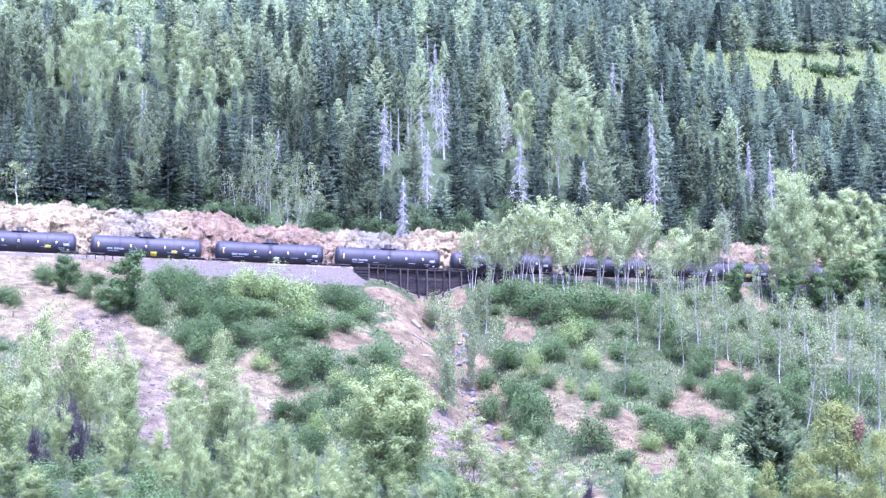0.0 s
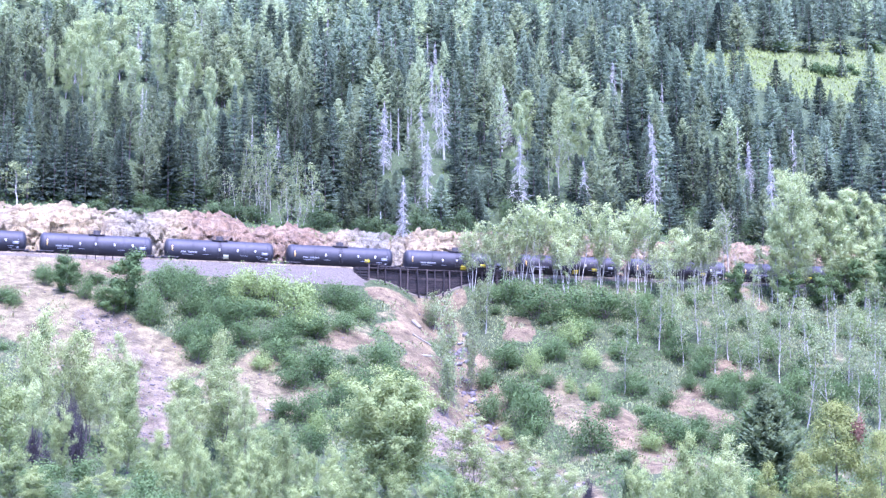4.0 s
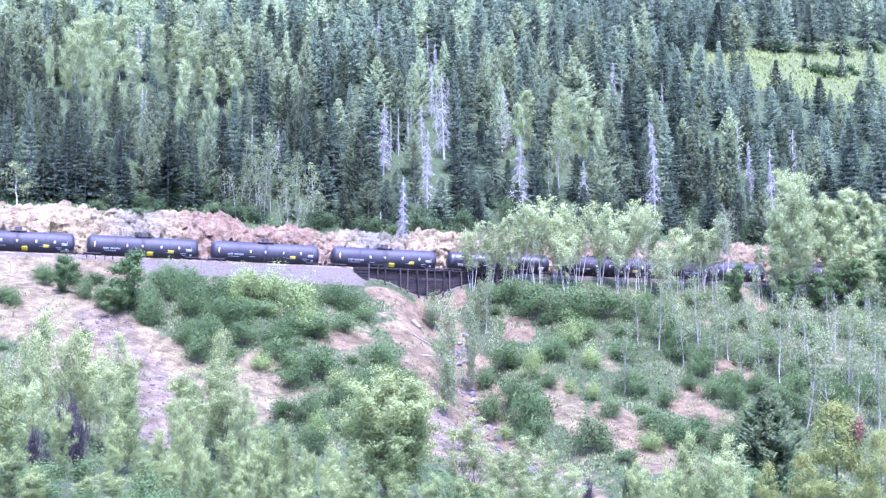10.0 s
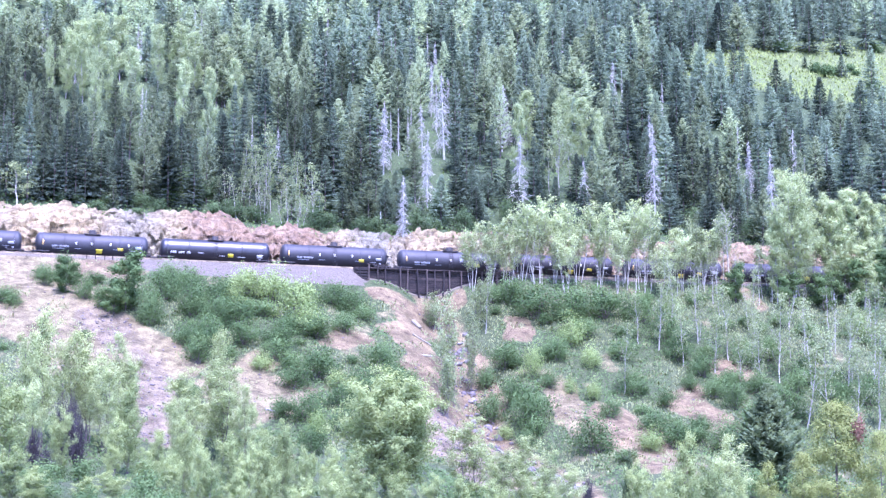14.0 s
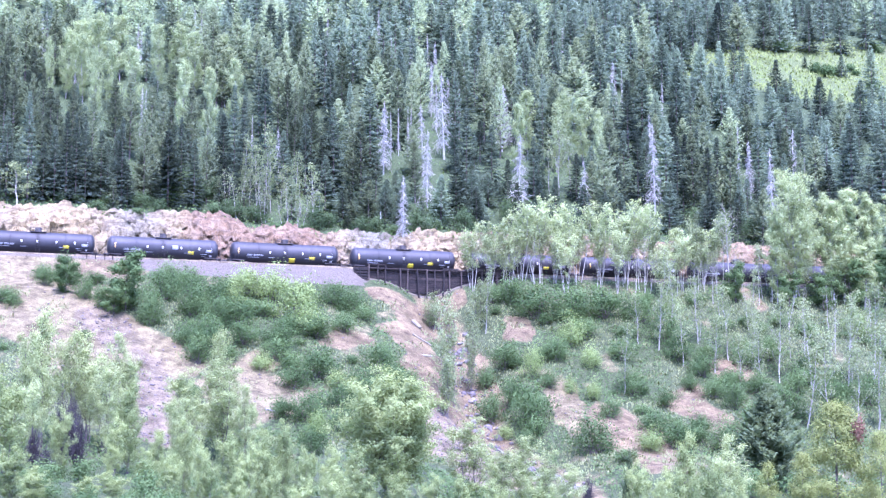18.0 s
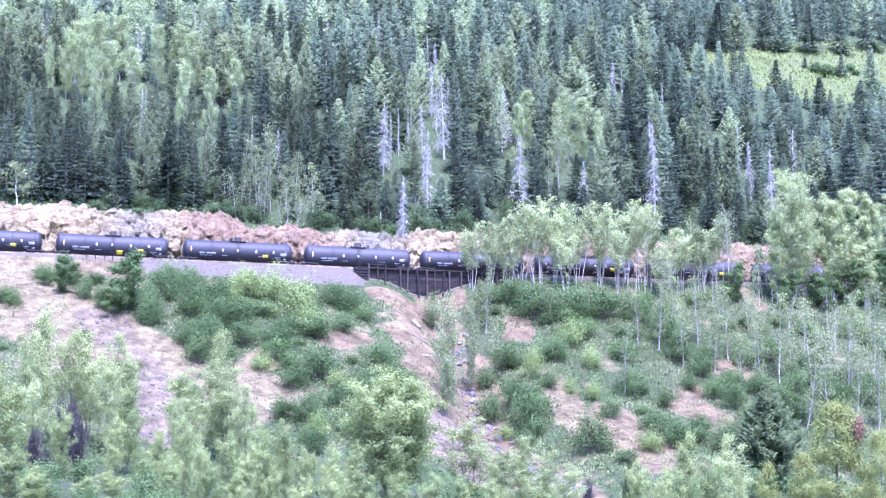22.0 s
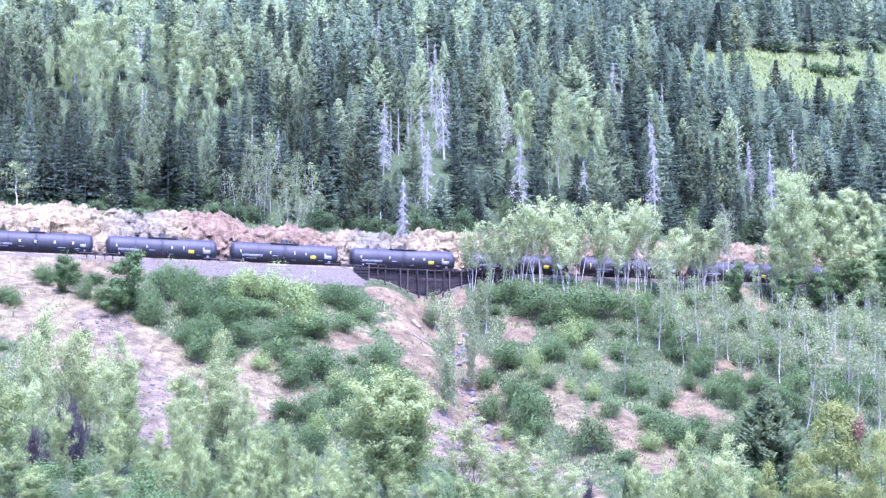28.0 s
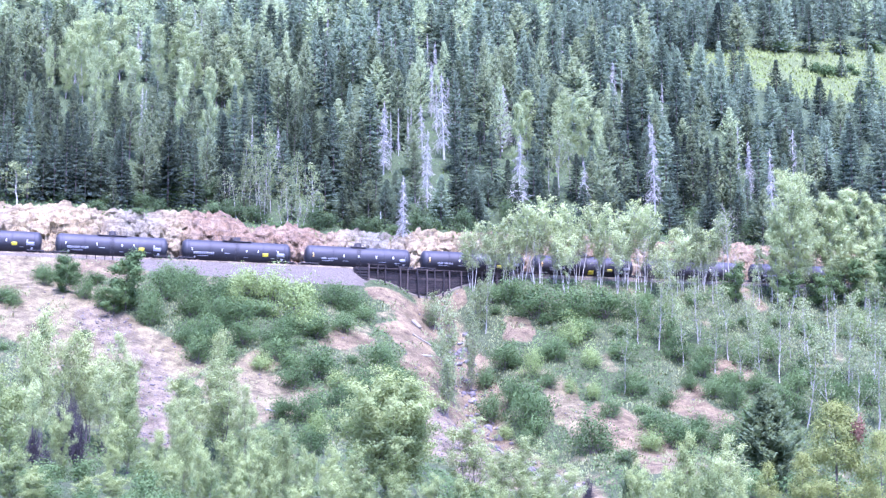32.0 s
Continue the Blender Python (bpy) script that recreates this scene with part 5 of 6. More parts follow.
spread([conifer_kind("pine", 14, 4.0, NEEDLE_YOUNG, "broad dark green young pine on the valley floor", "valley pines", bare=0.02, tier=0.5, boughs=20, sprays=13, form="pine", ragged=0.3, blade=0.5, hang=0.0)], FRONT_PINES, 1.0, 1.35)
yellow_pines = spread([pine_kind(12, 3.0, LEAF_YELLOW, "yellowish pine with tufted boughs on the valley floor", "yellow pines", 26000, leaf=0.19, top=0.5, bare=0.15, clumps=230) for q in range(2)], YELLOW_PINES, 1.0, 1.2)
# a dead rust-coloured bough on the last of them
rust = Shape()
leaf_cloud(rust, rng, rng.normal(0, 0.42, (30, 3)), 0.25, 700, 0.2)
host = yellow_pines[-1]
where = host.matrix_basis.inverted() @ Vector((33.57, 141.0, 14.14))
child("dead_bough", mesh_of("dead_bough", *rust.arrays(), LEAF_RUST, normals=rust.normals()), host, "dead rust-red bough", Matrix.Translation(where))


bush_kinds = [shrub_kind(3.6, 2.5, LEAF_MID, "rounded dark green bush on the slope", "slope bushes", 3000, leaf=0.17) for q in range(4)]
filler = []
while len(filler) < 110:
    s, n = rng.uniform(-45, 88), rng.uniform(-60, -9.5)
    b, _, _ = bare_masks(s, n)
    if b > 0.3 or abs(s - gully_s(n)) < 4 or (n > -12.5 and s < -13):
        continue
    x, y = to_xy(s, n)
    r = rng.uniform(0.7, 2.2)
    filler.append((float(x), float(y), r * rng.uniform(0.8, 1.4), r))
spread([shrub_kind(2.4, 1.7, LEAF_MID, "low green bush on the slope", "slope bushes", 1500, leaf=0.18) for q in range(3)], filler, 1.0, 1.0)
spread(bush_kinds, SLOPE_BUSHES + SLOPE_BUSHES_LOW + BANK_CHAIN + BANK_BUSHES + BANK_BUSHES_MORE, 1.0, 1.1)
spread([shrub_kind(3.6, 2.5, LEAF_BRIGHT, "rounded bright green bush on the slope", "bright bushes", 3200, leaf=0.17) for q in range(2)], BRIGHT_BUSHES, 1.0, 1.05)
floor_spots = [(33.4, 189.0, 3.4, 2.4), (38.2, 188.0, 3.6, 2.4), (30.6, 186.0, 3.0, 2.2), (41.5, 186.0, 3.2, 2.4)]
for q in range(64):
    s, n = rng.uniform(-75, 40) if q % 2 else rng.uniform(-75, -45), rng.uniform(-150, -92)
    x, y = to_xy(s, n)
    r = rng.uniform(1.0, 1.9)
    floor_spots.append((float(x), float(y), r * rng.uniform(1.0, 1.5), r))
spread([shrub_kind(3.0, 2.0, LEAF_MID, "green leafy bush on the valley floor", "valley bushes", 1500, leaf=0.19) for q in range(2)], floor_spots, 1.0, 1.0)
meadow_spots = []
for q in range(18):
    a, d = rng.uniform(0, 6.28), rng.uniform(0, 1.1)
    s, n = MEADOW_AT[0] + MEADOW_AT[2] * d * math.cos(a), MEADOW_AT[1] + MEADOW_AT[3] * d * math.sin(a)
    x, y = to_xy(s, n + 0.27 * (s - 133))
    r = rng.uniform(0.8, 2.6)
    meadow_spots.append((float(x), float(y), r * rng.uniform(0.8, 1.4), r))
spread([shrub_kind(2.0, 1.5, LEAF_MID, "low green bush on the hill meadow", "meadow bushes", 900, leaf=0.3)], meadow_spots, 1.0, 1.0)
spread([shrub_kind(3.4, 2.8, LEAF_EDGE, "dark leafy bush at the forest edge", "edge bushes", 2200, leaf=0.22) for q in range(2)], EDGE_BUSHES, 1.0, 1.0)
edge_spots = []
for q in range(44):
    s, n = rng.uniform(-75, 100), rng.uniform(9.3, 15)
    x, y = to_xy(s, n)
    r = rng.uniform(0.7, 1.8)
    edge_spots.append((float(x), float(y), r * rng.uniform(0.9, 1.5), r))
spread([shrub_kind(2.4, 1.6, LEAF_EDGE, "dark leafy bush above the rock cutting", "edge bushes", 900, leaf=0.22) for q in range(2)], edge_spots, 1.0, 1.0)
young = []
for q in range(40):
    s, n = rng.uniform(-75, 100), rng.uniform(10, 24)
    x, y = to_xy(s, n)
    h = rng.uniform(3, 8)
    young.append((float(x), float(y), h, 0.55 + h * 0.12))
spread([conifer_kind("young_spruce", 6, 1.3, NEEDLE_OLIVE, "young green spruce at the forest edge", "young conifers", bare=0.02)], young, 1.0, 1.0)

# low leafy cover and grass between the bushes
cover, grass = Shape(), Shape()
for shape, count, size, tall in ((cover, 100000, 0.28, 0.6), (grass, 64000, 0.42, 0.0)):
    s = rng.uniform(-78, 96, count * 2)
    n = rng.uniform(-96 if shape is cover else -66, -8.2, count * 2)
    b, _, _ = bare_masks(s, n)
    green = vnoise(s, n, 5, 61) + 0.5 * vnoise(s, n, 1.8, 62)
    keep = ((b < 0.4 + 0.1 * rng.normal(0, 1, len(s))) | ((rng.uniform(0, 1, len(s)) < 0.7 * smooth(vnoise(s, n, 1.6, 63), 0.15, 0.7)) & (shape is grass))) & ((green > -0.1) if shape is cover else (green < 0.35))
    keep &= ~((n > -11.4) & (s > -50) & (s < -13))
    s, n = s[keep][:count], n[keep][:count]
    x, y = to_xy(s, n)
    k = len(s)
    p = np.stack([x, y, land(s, n) + tall * rng.uniform(0, 1, k) - 0.05], 1)
    if shape is cover:
        up = unit(rng.normal(0, 0.5, (k, 3)) + [0, -0.45, 0.7])
        al = unit(np.cross(up, rng.normal(0, 1, (k, 3))))
    else:
        al = unit(rng.normal(0, 0.5, (k, 3)) + [0, 0, 0.8])
        up = unit(rng.normal(0, 0.35, (k, 3)) + [0, -0.8, 0.3])
    sd = unit(np.cross(al, up))
    ln = size * rng.uniform(0.6, 1.3, k)
    shape.blades(p, al, sd, ln, ln * (0.8 if shape is cover else 0.3), unit(rng.normal(0, 0.4, (k, 3)) + [0, -0.35, 0.8]))
tagged(new("ground_cover", mesh_of("ground_cover", *cover.arrays(), LEAF_MID, normals=cover.normals())), "low green leafy plants covering the slope", "ground cover", kind="stuff")
tagged(new("grass", mesh_of("grass", *grass.arrays(), GRASS, normals=grass.normals())), "thin dry green grass on the slope", "grass", kind="stuff")

# loose stones on the bare ground
s, n = rng.uniform(-80, 60, 26000), rng.uniform(-68, -8, 26000)
b, _, c = bare_masks(s, n)
keep = 0.6 * rng.uniform(0.5, 1.5, len(s)) < (b > 0.55) * (0.34 + 0.75 * c + 0.6 * np.exp(-((s - gully_s(n)) / 2.2) ** 2))
s, n = s[keep], n[keep]
x, y = to_xy(s, n)
k = len(s)
base = np.array([(1, 0, 0), (0, 1, 0), (-1, 0, 0), (0, -1, 0), (0, 0, 0.8), (0, 0, -0.6)], float)
tri = np.array([(0, 1, 4), (1, 2, 4), (2, 3, 4), (3, 0, 4), (1, 0, 5), (2, 1, 5), (3, 2, 5), (0, 3, 5)])
size = 0.06 + (0.2 + 0.3 * np.exp(-((s - gully_s(n)) / 2.2) ** 2)) * rng.uniform(0, 1, k) ** 3.5
v = np.stack([x, y, land(s, n)], 1)[:, None] + base[None] * size[:, None, None] * rng.uniform(0.6, 1.4, (k, 6, 1))
stones = mesh_of("loose_stones", v.reshape(-1, 3), (tri[None] + 6 * np.arange(k)[:, None, None]).reshape(-1, 3), STONE)
tagged(new("loose_stones", stones), "loose grey and pink stones on the scree", "stones", kind="stuff")

# undergrowth in the forest edge and grass on the hill meadow
under, hay = Shape(), Shape()
k = 15000
s, n = rng.uniform(-78, 110, k), 8.8 + 55 * rng.uniform(0, 1, k) ** 1.6
x, y = to_xy(s, n)
p = np.stack([x, y, land(s, n) + 0.7 * rng.uniform(0, 1, k) ** 2 * (1 + vnoise(s, n, 4, 71))], 1)
al = unit(rng.normal(0, 1, (k, 3)) + [0, 0, 0.3])
under.blades(p, al, unit(np.cross(al, rng.normal(0, 1, (k, 3)))), rng.uniform(0.3, 0.7, k), rng.uniform(0.2, 0.5, k), unit(rng.normal(0, 0.4, (k, 3)) + [0, -0.4, 0.7]), True)
tagged(new("undergrowth", mesh_of("undergrowth", *under.arrays(), LEAF_MID, normals=under.normals())), "low green undergrowth on the forest floor", "undergrowth", kind="stuff")
k = 9000
a, d = rng.uniform(0, 6.283, k), np.sqrt(rng.uniform(0, 1.2, k))
s, n = MEADOW_AT[0] + MEADOW_AT[2] * d * np.cos(a), MEADOW_AT[1] + MEADOW_AT[3] * d * np.sin(a)
n = n + 0.27 * (s - 133)
x, y = to_xy(s, n)
al = unit(rng.normal(0, 0.6, (k, 3)) + [0, 0, 0.8])
hay.blades(np.stack([x, y, land(s, n) - 0.05], 1), al, unit(np.cross(al, unit(rng.normal(0, 0.35, (k, 3)) + [0, -0.8, 0.3]))), rng.uniform(0.5, 1.1, k), rng.uniform(0.25, 0.5, k), unit(rng.normal(0, 0.4, (k, 3)) + [0, -0.4, 0.7]), True)
tagged(new("meadow_grass", mesh_of("meadow_grass", *hay.arrays(), MEADOW, normals=hay.normals())), "tall pale green grass on the hill meadow", "grass", kind="stuff")

# leafless thickets among the willows, blackened to stand for the deep shade there
for x, y, h, r in BARE_THICKETS:
    wood = Shape()
    for q in range(120):
        a, tilt = rng.uniform(0, 6.283), rng.uniform(0, 0.8)
        d = np.array([math.cos(a) * math.sin(tilt) * r, math.sin(a) * math.sin(tilt) * r, h * math.cos(tilt)]) * rng.uniform(0.6, 1.0)
        u = np.linspace(0, 1, 4)[:, None]
        wood.tube(d * u + rng.normal(0, 0.12, (4, 3)) * u, [0.05, 0.035, 0.022, 0.01], 3)
        for j in range(3):
            b = d * rng.uniform(0.5, 1)
            wood.tube(np.stack([b, b + rng.normal(0, 0.5, 3)]), [0.02, 0.008], 3)
    thick = tagged(new("bare_thicket"), "tangle of leafless willow stems coloured dark as shade", "bush", "bare thickets")
    child("stem", mesh_of("stem", *wood.arrays(), SHADED_STEMS), thick)
    thick.location = (x, y, ground_z(x, y) - 0.1)


# ---- boulders and logs in the gully, a marker post and a fallen log on the hill ----
def boulder(x, y, size, flat=0.7):
    bm = bmesh.new()
    bmesh.ops.create_icosphere(bm, subdivisions=2, radius=size)
    seed = Vector((x * 3.1, y * 1.7, 0))
    for v in bm.verts:
        p = v.co.copy()
        v.co *= 1 + 0.35 * noise.noise(p / size * 0.9 + seed) + 0.12 * noise.noise(p / size * 2.5 + seed)
        v.co.z *= flat
    bmesh.ops.delete(bm, geom=[v for v in bm.verts if v.co.z < -0.6 * size], context='VERTS')
    me = bpy.data.meshes.new("boulder")
    bm.to_mesh(me)
    bm.free()
    me.materials.append(STONE)
    ob = tagged(new("boulder", me), "rough pale grey boulder in the creek gully", "boulder", "gully boulders")
    ob.location = (x, y, ground_z(x, y) + 0.1 * size)
    return ob


for q in range(44):
    n = -12 - 58 * (q / 44) + random.uniform(-2, 2)
    s = float(gully_s(n)) + random.uniform(-2.6, 2.6)
    x, y = to_xy(s, n)
    boulder(float(x), float(y), random.uniform(0.2, 0.6), random.uniform(0.55, 0.9))


def log(x, y, length, radius, turn, tilt, label, material):
    bm = bmesh.new()
    u = np.linspace(-0.5, 0.5, 7)
    for a, b in zip(u, u[1:]):
        rod(bm, (a * length, 0.05 * math.sin(a * 5), 0), (b * length, 0.05 * math.sin(b * 5), 0), radius * (1 - 0.3 * (a + 0.5)), radius * (1 - 0.3 * (b + 0.5)), 8)
    me = bpy.data.meshes.new("log")
    bm.to_mesh(me)
    bm.free()
    me.materials.append(material)
    ob = tagged(new("log", me), label, "log", "fallen logs")
    ob.matrix_basis = pose(x, y, ground_z(x, y) + radius * 0.8, 0, tilt, turn)
    return ob

log(-3.7, 244.0, 1.7, 0.32, -40, 38, "short thick bleached log end in the gully", TAN_WOOD)
log(-2.9, 239.4, 3.0, 0.13, -4, 32, "pale bleached log lying down the gully side", TAN_WOOD)
log(-2.3, 234.6, 2.0, 0.12, 15, 4, "grey log beside the creek", DEAD_WOOD)
log(-19.8, 204.5, 2.6, 0.13, -35, 10, "bleached log on the slope", PALE_BARK)
log(41.5, 284.0, 6.5, 0.16, 8, 2, "pale fallen log at the forest edge", PALE_BARK)

marker = tagged(new("marker_post"), "white post standing at the forest edge", "post")
bm = bmesh.new()
rod(bm, (0, 0, -0.4), (0, 0, 2.9), 0.09, 0.08, 8)
part("shaft", bm, WHITE_PAINT, marker)
bm = bmesh.new()
rod(bm, (0, 0, 2.9), (0, 0, 3.02), 0.11, 0.06, 8)
part("cap", bm, WHITE_PAINT, marker)
marker.location = (-10.0, 275.0, ground_z(-10.0, 275.0))

# ---- the railway ----
SLOPE_TURN = math.degrees(TURN)


def on_track(s, n=0.0, dz=0.0):
    """A pose on the line: local x along the track, y uphill, z up, following the grade."""
    x, y = to_xy(s, n)
    grade = float(rail_z(s - 6) - rail_z(s + 6)) / 12
    return pose(float(x), float(y), float(rail_z(s)) + dz, 0, math.degrees(math.atan(grade)), SLOPE_TURN)


track = tagged(new("railway_track"), "steel rails on wooden ties in grey ballast", "railway track", kind="structure")
track.matrix_basis = on_track(10)
bm = bmesh.new()
for z0, z1, w0 in ((-0.17, -0.155, 0.075), (-0.155, -0.04, 0.012), (-0.04, 0.0, 0.036)):
    box(bm, -2.6, 2.6, -w0, w0, z0, z1)
rail_mesh = bpy.data.meshes.new("rail")
bm.to_mesh(rail_mesh)
bm.free()
rail_mesh.materials.append(RAIL_STEEL)
for n in (-0.755, 0.755, -4.455, -5.965):
    for q in range(50):
        s = -130 + 5.2 * q
        child("rail", rail_mesh, track, m=track.matrix_basis.inverted() @ on_track(s, n))
bm = bmesh.new()
box(bm, -0.115, 0.115, -1.3, 1.3, -0.33, -0.175, 0.012)
tie_mesh = bpy.data.meshes.new("tie")
bm.to_mesh(tie_mesh)
bm.free()
tie_mesh.materials.append(TIMBER)
for q in range(150):
    for n in (0.0, -5.2):
        child("tie", tie_mesh, track, m=track.matrix_basis.inverted() @ on_track(-85 + q * 1.2 + random.uniform(-0.03, 0.03), n + random.uniform(-0.05, 0.05)))

# the timber-faced bridge over the gully
bridge = tagged(new("timber_bridge"), "dark creosoted timber bridge wall with leaning piles under the track", "bridge")
bridge.matrix_basis = on_track(-3.2, -7.5)
bm = bmesh.new()
box(bm, -12.0, 12.2, -0.3, 0.35, -0.32, -0.02, 0.02)
part("cap_beam", bm, TIMBER, bridge, "long dark cap timber along the deck edge")
bm = bmesh.new()
box(bm, -12.0, 12.2, -0.42, -0.31, -0.16, 0.0, 0.015)
part("kerb_timber", bm, TIMBER_PALE, bridge, "weathered brown edge timber")
for row in range(11):
    z1 = -0.34 - row * 0.3
    lo, hi = -11.6 + 0.18 * row + random.uniform(-0.2, 0.2), 12.0 - 0.1 * row
    a = lo
    while a < hi - 0.5:
        b = min(a + random.uniform(3.0, 5.5), hi)
        bm = bmesh.new()
        out = random.uniform(-0.03, 0.03)
        box(bm, a + 0.015, b - 0.015, -0.02 + out, 0.12 + out, z1 - 0.285, z1, 0.012)
        part("plank", bm, TIMBER_PALE if (row in (3, 4, 5, 6) and -2.5 < a < 1.5 and random.random() < 0.6) else TIMBER, bridge)
        a = b
for q, x in enumerate((-11.2, -9.8, -8.5, -7.3, -5.1, -4.0, -2.6, -1.1, 0.1, 1.5, 2.3, 4.1, 6.2, 7.3, 8.5, 9.6, 10.6, 11.6)):
    bm = bmesh.new()
    tilt = random.uniform(-0.35, 0.35) if q % 3 == 0 else random.uniform(-0.08, 0.08)
    up = 0.45 if q in (1, 2, 3) else random.uniform(-0.1, 0.12)
    rod(bm, (x + tilt, -0.36 - 0.3, -4.3), (x, -0.2 - 0.3, up), 0.13, 0.11, 7)
    part("pile", bm, TIMBER_PALE if q % 3 else TIMBER, bridge, "round timber pile")
for x0, x1 in ((-11.8, -10.0), (9.5, 12.0)):
    for q in range(6):
        bm = bmesh.new()
        box(bm, x0 - 0.3 + 0.06 * q, x1, -0.55 - 0.05 * q, -0.15, -0.5 - q * 0.42, -0.2 - q * 0.42, 0.02)
        part("crib_timber", bm, TIMBER, bridge)
bm = bmesh.new()
rod(bm, (-10.2, -0.5, 0.45), (-7.2, -0.5, 0.4), 0.05, 0.05, 6)
part("handrail", bm, TIMBER_PALE, bridge)

# a small culvert headwall by the track
headwall = tagged(new("culvert_headwall"), "small dark timber headwall below the ballast edge", "retaining wall")
headwall.matrix_basis = on_track(-51.7, -7.6, -0.55)
for q in range(3):
    bm = bmesh.new()
    box(bm, -2.0, 2.0, -0.1, 0.1, -0.35 * q - 0.33, -0.35 * q, 0.015)
    part("plank", bm, TIMBER, headwall)
for x in (-1.8, -0.6, 0.7, 1.8):
    bm = bmesh.new()
    rod(bm, (x, -0.2, -1.5), (x, -0.2, 0.55), 0.07, 0.07, 6)
    part("post", bm, TIMBER, headwall)

# ---- the tank train ----
CAR_PITCH = 18.0
SPEED = 0.60217 * CAR_PITCH
TANK_R, TANK_HALF, TANK_Z = 1.56, 8.1, 2.32


def tank_mesh(material, r=TANK_R, half=TANK_HALF):
    prof = [(-half, 0.0)]
    for q in range(1, 9):
        a = q / 8 * math.pi / 2
        prof.append((-half + 0.72 * (1 - math.cos(a)), r * math.sin(a) ** 0.8))
    rings = [(-half + 0.88, r), (-half + 0.95, r), (-half + 0.97, r + 0.025), (-half + 1.07, r + 0.025), (-half + 1.09, r), (-half + 1.16, r)]
    for c in (-3.9, 0.0, 3.9):
        rings += [(c - 0.12, r), (c - 0.05, r), (c - 0.04, r + 0.012), (c + 0.04, r + 0.012), (c + 0.05, r), (c + 0.12, r)]
    prof = prof + rings + [(-x, rr) for x, rr in reversed(rings[:6])] + [(-x, rr) for x, rr in reversed(prof)]
    k = 36
    ang = np.arange(k) / k * 2 * math.pi
    v = np.array([[(x, rr * math.cos(a), rr * math.sin(a)) for a in ang] for x, rr in prof]).reshape(-1, 3)
    i, j = np.meshgrid(np.arange(len(prof) - 1), np.arange(k), indexing='ij')
    j2 = (j + 1) % k
    f = np.stack([i * k + j, i * k + j2, (i + 1) * k + j2, (i + 1) * k + j], -1).reshape(-1, 4)
    return mesh_of("tank", v, f, material, True)


def skin(x0, x1, z0, z1, out=0.012, side=-1):
    """A thin plate that follows the tank's side between two heights above its middle."""
    rows = 5
    v, f = [], []
    for q in range(rows):
        z = z0 + (z1 - z0) * q / (rows - 1)
        y = math.sqrt(max(TANK_R ** 2 - z * z, 0.01))
        for o in (0.0, out):
            k = (y + o) / y
            v += [(x0, side * y * k, z * k), (x1, side * y * k, z * k)]
    for q in range(rows - 1):
        a = q * 4
        f += [(a + 2, a + 3, a + 7, a + 6), (a, a + 2, a + 6, a + 4), (a + 1, a + 5, a + 7, a + 3)]
    top = (rows - 1) * 4
    f += [(0, 1, 3, 2), (top, top + 2, top + 3, top + 1)]
    return v, f


def plate(name, material, parent, spots, label=""):
    for side in (-1, 1):
        v, f = [], []
        for x0, x1, z0, z1 in spots:
            pv, pf = skin(x0, x1, z0, z1, side=side)
            f += [tuple(q + len(v) for q in face) for face in pf]
            v += pv
        child(name, mesh_of(name, v, f, material), parent, label, pose(0, 0, TANK_Z))


def wheel_mesh():
    prof = [(-0.07, 0.0), (-0.07, 0.12), (-0.02, 0.16), (-0.02, 0.36), (-0.06, 0.38), (-0.065, 0.455), (0.05, 0.46), (0.06, 0.49), (0.08, 0.49), (0.08, 0.38), (0.03, 0.36), (0.03, 0.16), (0.07, 0.12), (0.07, 0.0)]
    bm = bmesh.new()
    k = 14
    for y in (-0.76, 0.76):
        sign = 1 if y < 0 else -1
        rows = [[bm.verts.new((r * math.cos(a * 6.28319 / k), y + sign * w_, r * math.sin(a * 6.28319 / k))) for a in range(k)] for w_, r in prof[1:-1]]
        for p0, p1 in zip(rows, rows[1:]):
            for a in range(k):
                bm.faces.new((p0[a], p0[(a + 1) % k], p1[(a + 1) % k], p1[a]))
        bm.faces.new(rows[0])
        bm.faces.new(rows[-1])
    rod(bm, (0, -1.0, 0), (0, 1.0, 0), 0.08, 0.08, 10)
    bmesh.ops.recalc_face_normals(bm, faces=bm.faces)
    me = bpy.data.meshes.new("wheelset")
    bm.to_mesh(me)
    bm.free()
    me.materials.append(RAIL_STEEL)
    return me


WHEELSET = wheel_mesh()


